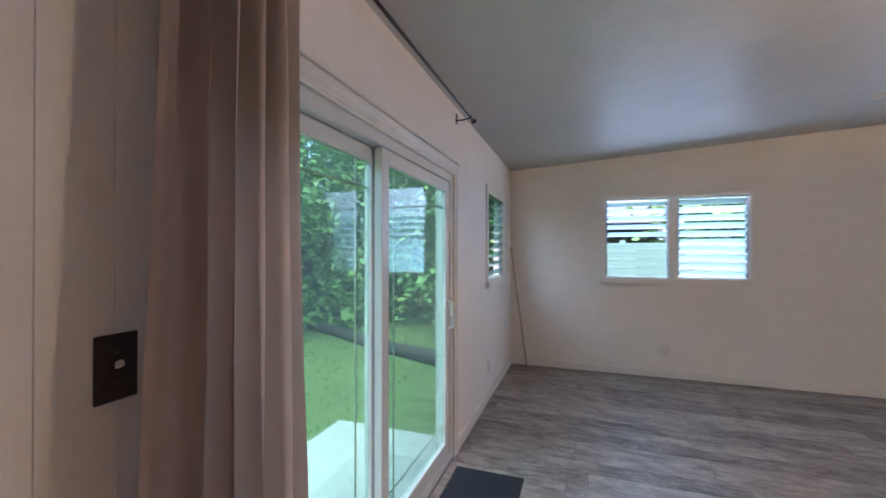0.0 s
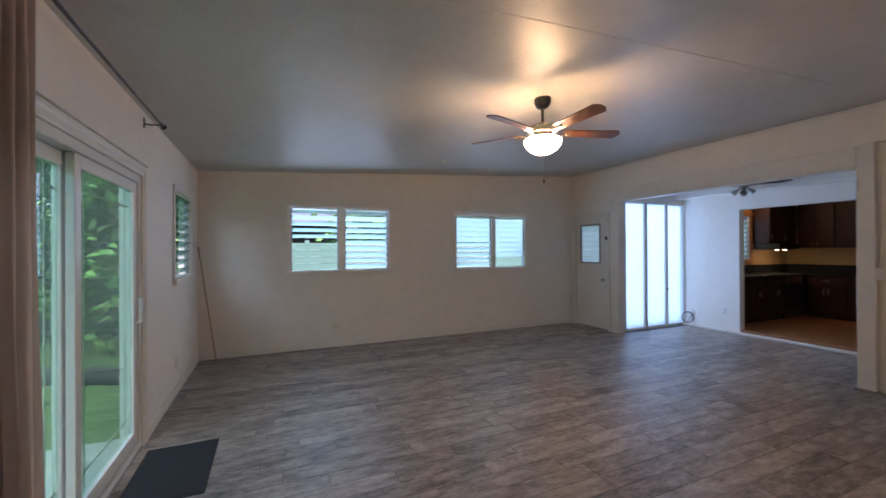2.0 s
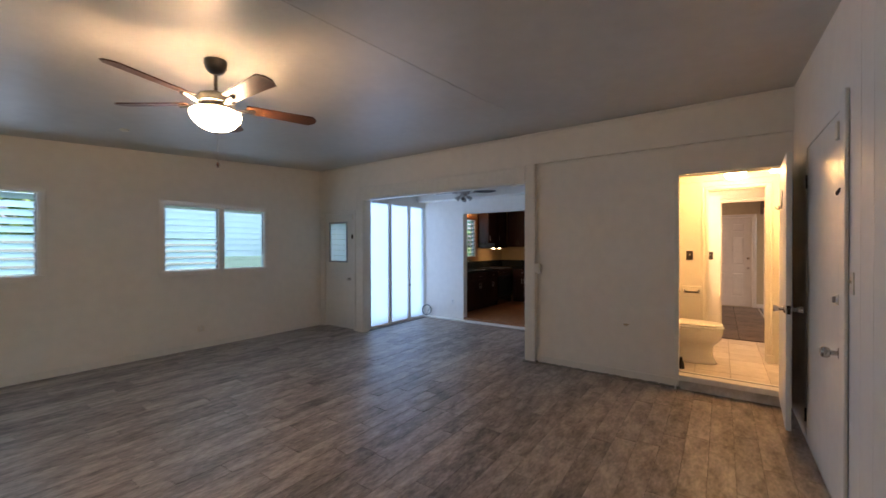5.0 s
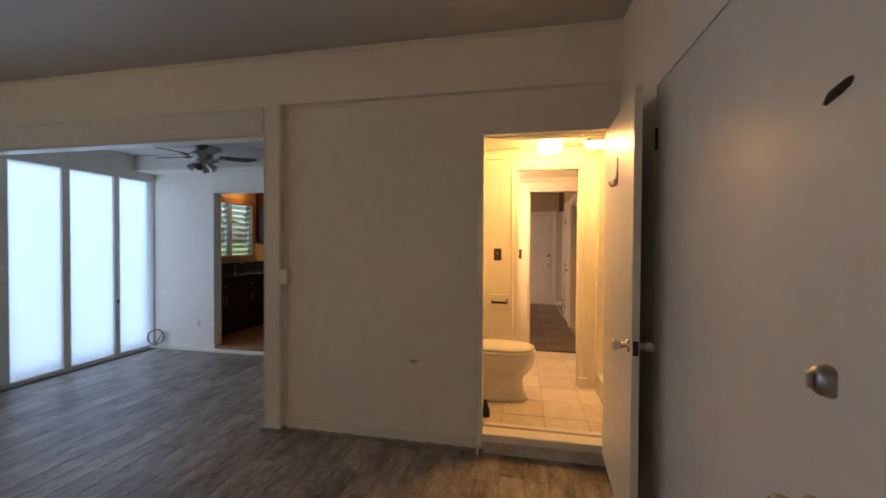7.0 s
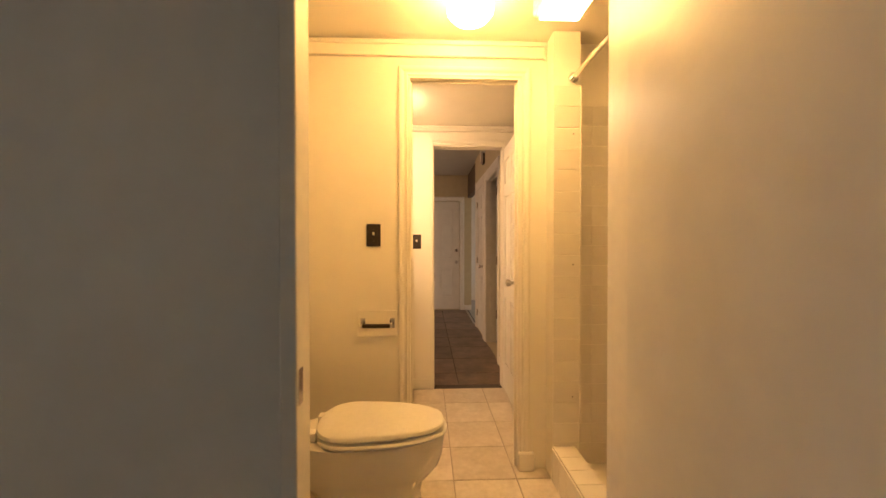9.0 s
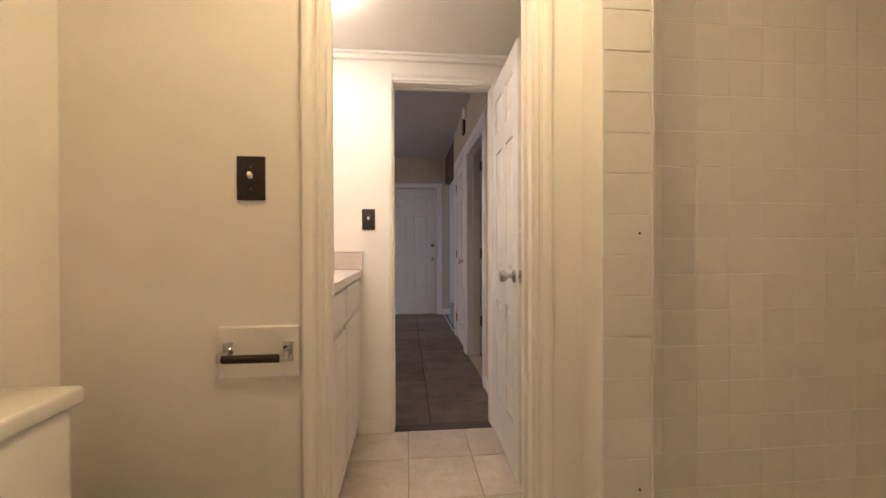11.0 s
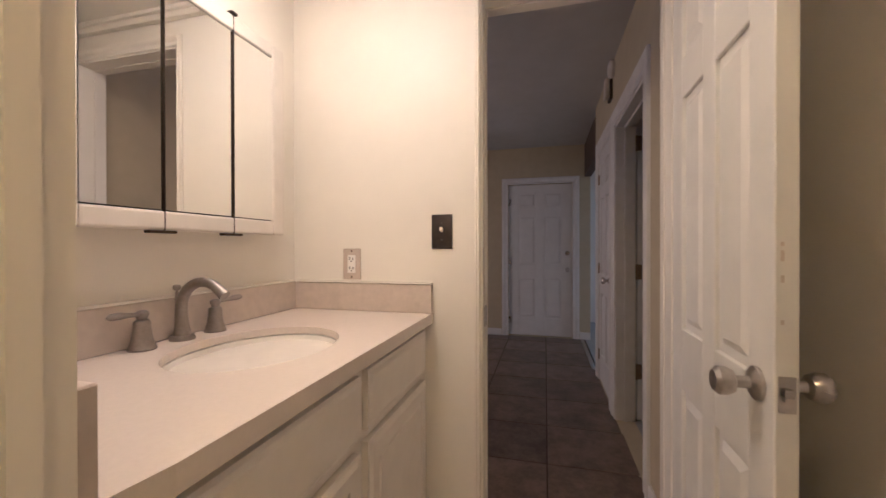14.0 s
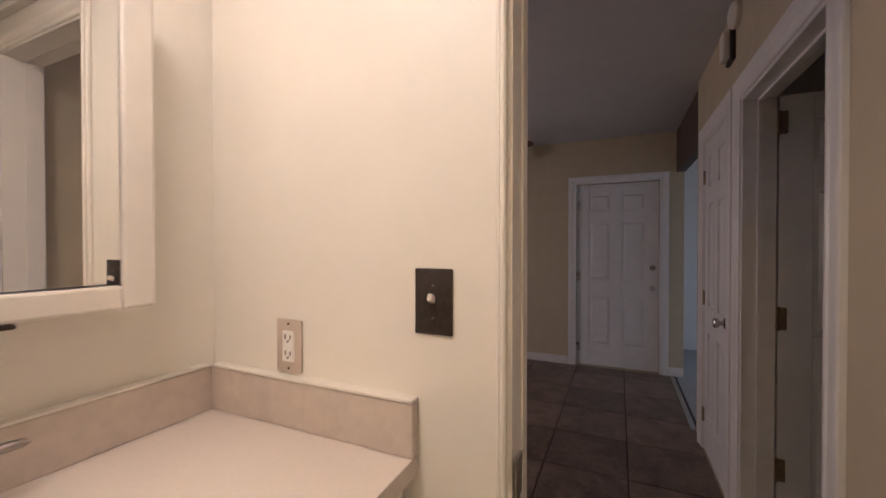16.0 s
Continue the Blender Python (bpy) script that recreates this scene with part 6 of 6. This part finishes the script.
spots = [(-8.5, 6.0, 5.0, 2.2), (-7.6, 9.5, 4.0, 2.2), (-10.5, 3.0, 6.0, 2.6), (-6.5, 13.0, 5.5, 2.6), (-11.0, 8.5, 7.0, 3.0), (-9.0, 13.5, 7.5, 3.0), (-4.0, 15.5, 5.5, 2.6), (-8.0, 0.5, 4.5, 2.2), (-2.6, 9.2, 2.6, 1.2), (-3.0, 12.6, 3.6, 1.6), (-13.0, 5.0, 8.0, 3.2), (-12.5, 12.0, 8.5, 3.4), (-3.6, 10.8, 3.2, 1.5)]
for k, (x, y, hh, sp) in enumerate(spots):
    tree((x, y, -0.28), hh * 1.25, sp * 1.1, 8000, 11 + k, "leafy green garden tree beyond the lawn" if k % 2 else "tall dense green tree behind the log")
fence = thing("boundary_fence", (0, 0, -0.28), "pale green horizontal board fence behind the house", "fence")
for k in range(13):
    part("board", boxes((-1.5, 8.0, 8.4, 8.43, 0.05 + k * 0.15, 0.05 + k * 0.15 + 0.143)), SIDING, fence)
for k in range(6):
    part("post", boxes((-1.4 + k * 1.85, -1.3 + k * 1.85, 8.44, 8.54, 0, 2.05)), SIDING, fence)
for k, (x, y, hh, sp) in enumerate([(3.0, 10.4, 3.6, 1.5), (5.4, 11.5, 3.8, 1.8), (9.2, 7.5, 4.0, 1.5)]):
    tree((x, y, -0.28), hh, sp, 5200, 71 + k, "leafy green tree behind the fence")

DARKWALL = material("weathered_brown_boards", (0.06, 0.05, 0.045), 0.85, grain=14, vary=0.3, bump=0.1, stretch=(1, 1, 6))
house = thing("neighbour_house", (-1.2, 13.2, -0.28), "dark brown neighbouring house with white posts", "house")
part("wall", boxes((-3.2, 3.1, 0, 0.2, 0, 2.75)), DARKWALL, house)
bm = bmesh.new()
gable = [(-0.9, 2.62), (2.6, 3.5), (2.6, 3.62), (-0.9, 2.74)]
front = [bm.verts.new((-3.6, y_, z_)) for y_, z_ in gable]
back = [bm.verts.new((3.5, y_, z_)) for y_, z_ in gable]
bm.faces.new(front[::-1])
bm.faces.new(back)
for k in range(4):
    bm.faces.new((front[k], front[(k + 1) % 4], back[(k + 1) % 4], back[k]))
bmesh.ops.recalc_face_normals(bm, faces=bm.faces[:])
part("roof", bm, ALU, house, "dull grey sheet roof")
for x_ in (-3.1, -1.0, 1.1, 3.0):
    part("post", boxes((x_, x_ + 0.09, -0.75, -0.66, 0, 2.66)), TRIM, house, "white painted post")
part("door", boxes((1.7, 2.5, -0.03, 0.0, 0, 2.05), bevel=0.004), TRIM, house, "white painted door")

# ---- floor pieces ----
def tile_floor(root, name, x0, x1, y0, y1, ox, oy, pitch, gap, z, mat, clip=None):
    """Square tiles on a grid through (ox, oy), cut at the edges."""
    cache = {}
    i0, i1 = math.floor((x0 - ox) / pitch), math.ceil((x1 - ox) / pitch)
    j0, j1 = math.floor((y0 - oy) / pitch), math.ceil((y1 - oy) / pitch)
    for i in range(i0, i1):
        for j in range(j0, j1):
            a, b = max(x0, ox + i * pitch + gap / 2), min(x1, ox + (i + 1) * pitch - gap / 2)
            c, d = max(y0, oy + j * pitch + gap / 2), min(y1, oy + (j + 1) * pitch - gap / 2)
            if b - a < 0.02 or d - c < 0.02:
                continue
            key = (round(b - a, 3), round(d - c, 3))
            if key not in cache:
                bm = boxes((-key[0] / 2, key[0] / 2, -key[1] / 2, key[1] / 2, -0.008, 0.0))
                bmesh.ops.bevel(bm, geom=[e for e in bm.edges if e.verts[0].co.z > -0.001 and e.verts[1].co.z > -0.001], offset=0.002, segments=1, affect="EDGES")
                me = bpy.data.meshes.new(name)
                bm.to_mesh(me)
                bm.free()
                me.materials.append(mat)
                cache[key] = me
            ob = new(name, cache[key])
            ob.parent = root
            ob.location = ((a + b) / 2, (c + d) / 2, z + random.uniform(-0.0005, 0.0005))


tile_floor(bath_floor, "tile", XP + 0.13, VX, VS, 0.155, 6.945, -0.845, 0.332, 0.005, BZ, TILE)
tile_floor(hall_floor, "tile", 8.0, HX, HS - 0.02, 1.4, 8.31, -0.985, 0.479, 0.008, BZ, HTILE)

PW, PL = 0.158, 0.93
rest = bmesh.new()
plank_cache = {}
y = YS
while y < YN - 0.01:
    y1 = min(y + PW, YN)
    x = XW - random.random() * PL
    xe = NX if 1.28 < y and y1 < NE_Y else XE + 0.06 if y > 1.28 else XP
    while x < xe:
        a, b = max(x, XW), min(x + PL, xe)
        x += PL
        if b - a < 0.01:
            continue
        w_, d_ = round(b - a - 0.0024, 4), round(y1 - y - 0.0024, 4)
        mx, my, mz = (a + b) / 2, (y + y1) / 2, random.uniform(-0.0006, 0.0004)
        if my < 3.7 and mx < 5.3:
            key = (w_, d_)
            if key not in plank_cache:
                bm = boxes((-w_ / 2, w_ / 2, -d_ / 2, d_ / 2, -0.008, 0.0))
                bmesh.ops.bevel(bm, geom=[e for e in bm.edges if e.verts[0].co.z > -0.001 and e.verts[1].co.z > -0.001], offset=0.0012, segments=1, affect="EDGES")
                me = bpy.data.meshes.new("plank")
                bm.to_mesh(me)
                bm.free()
                me.materials.append(PLANK)
                plank_cache[key] = me
            ob = new("plank", plank_cache[key])
            ob.parent = floor
            ob.location = (mx, my, mz)
        else:
            v = box(rest, mx - w_ / 2, mx + w_ / 2, my - d_ / 2, my + d_ / 2, mz - 0.008, mz)
    y += PW
part("far_planks", rest, PLANK, floor)["kind"] = "stuff"

louvre_window("window_7", (9.5, -3.998, 0.9), 180, 1.1, 1.2, [(0.035, 1.065, [(10, 50, LFROST)])], "white jalousie window in the small side room")
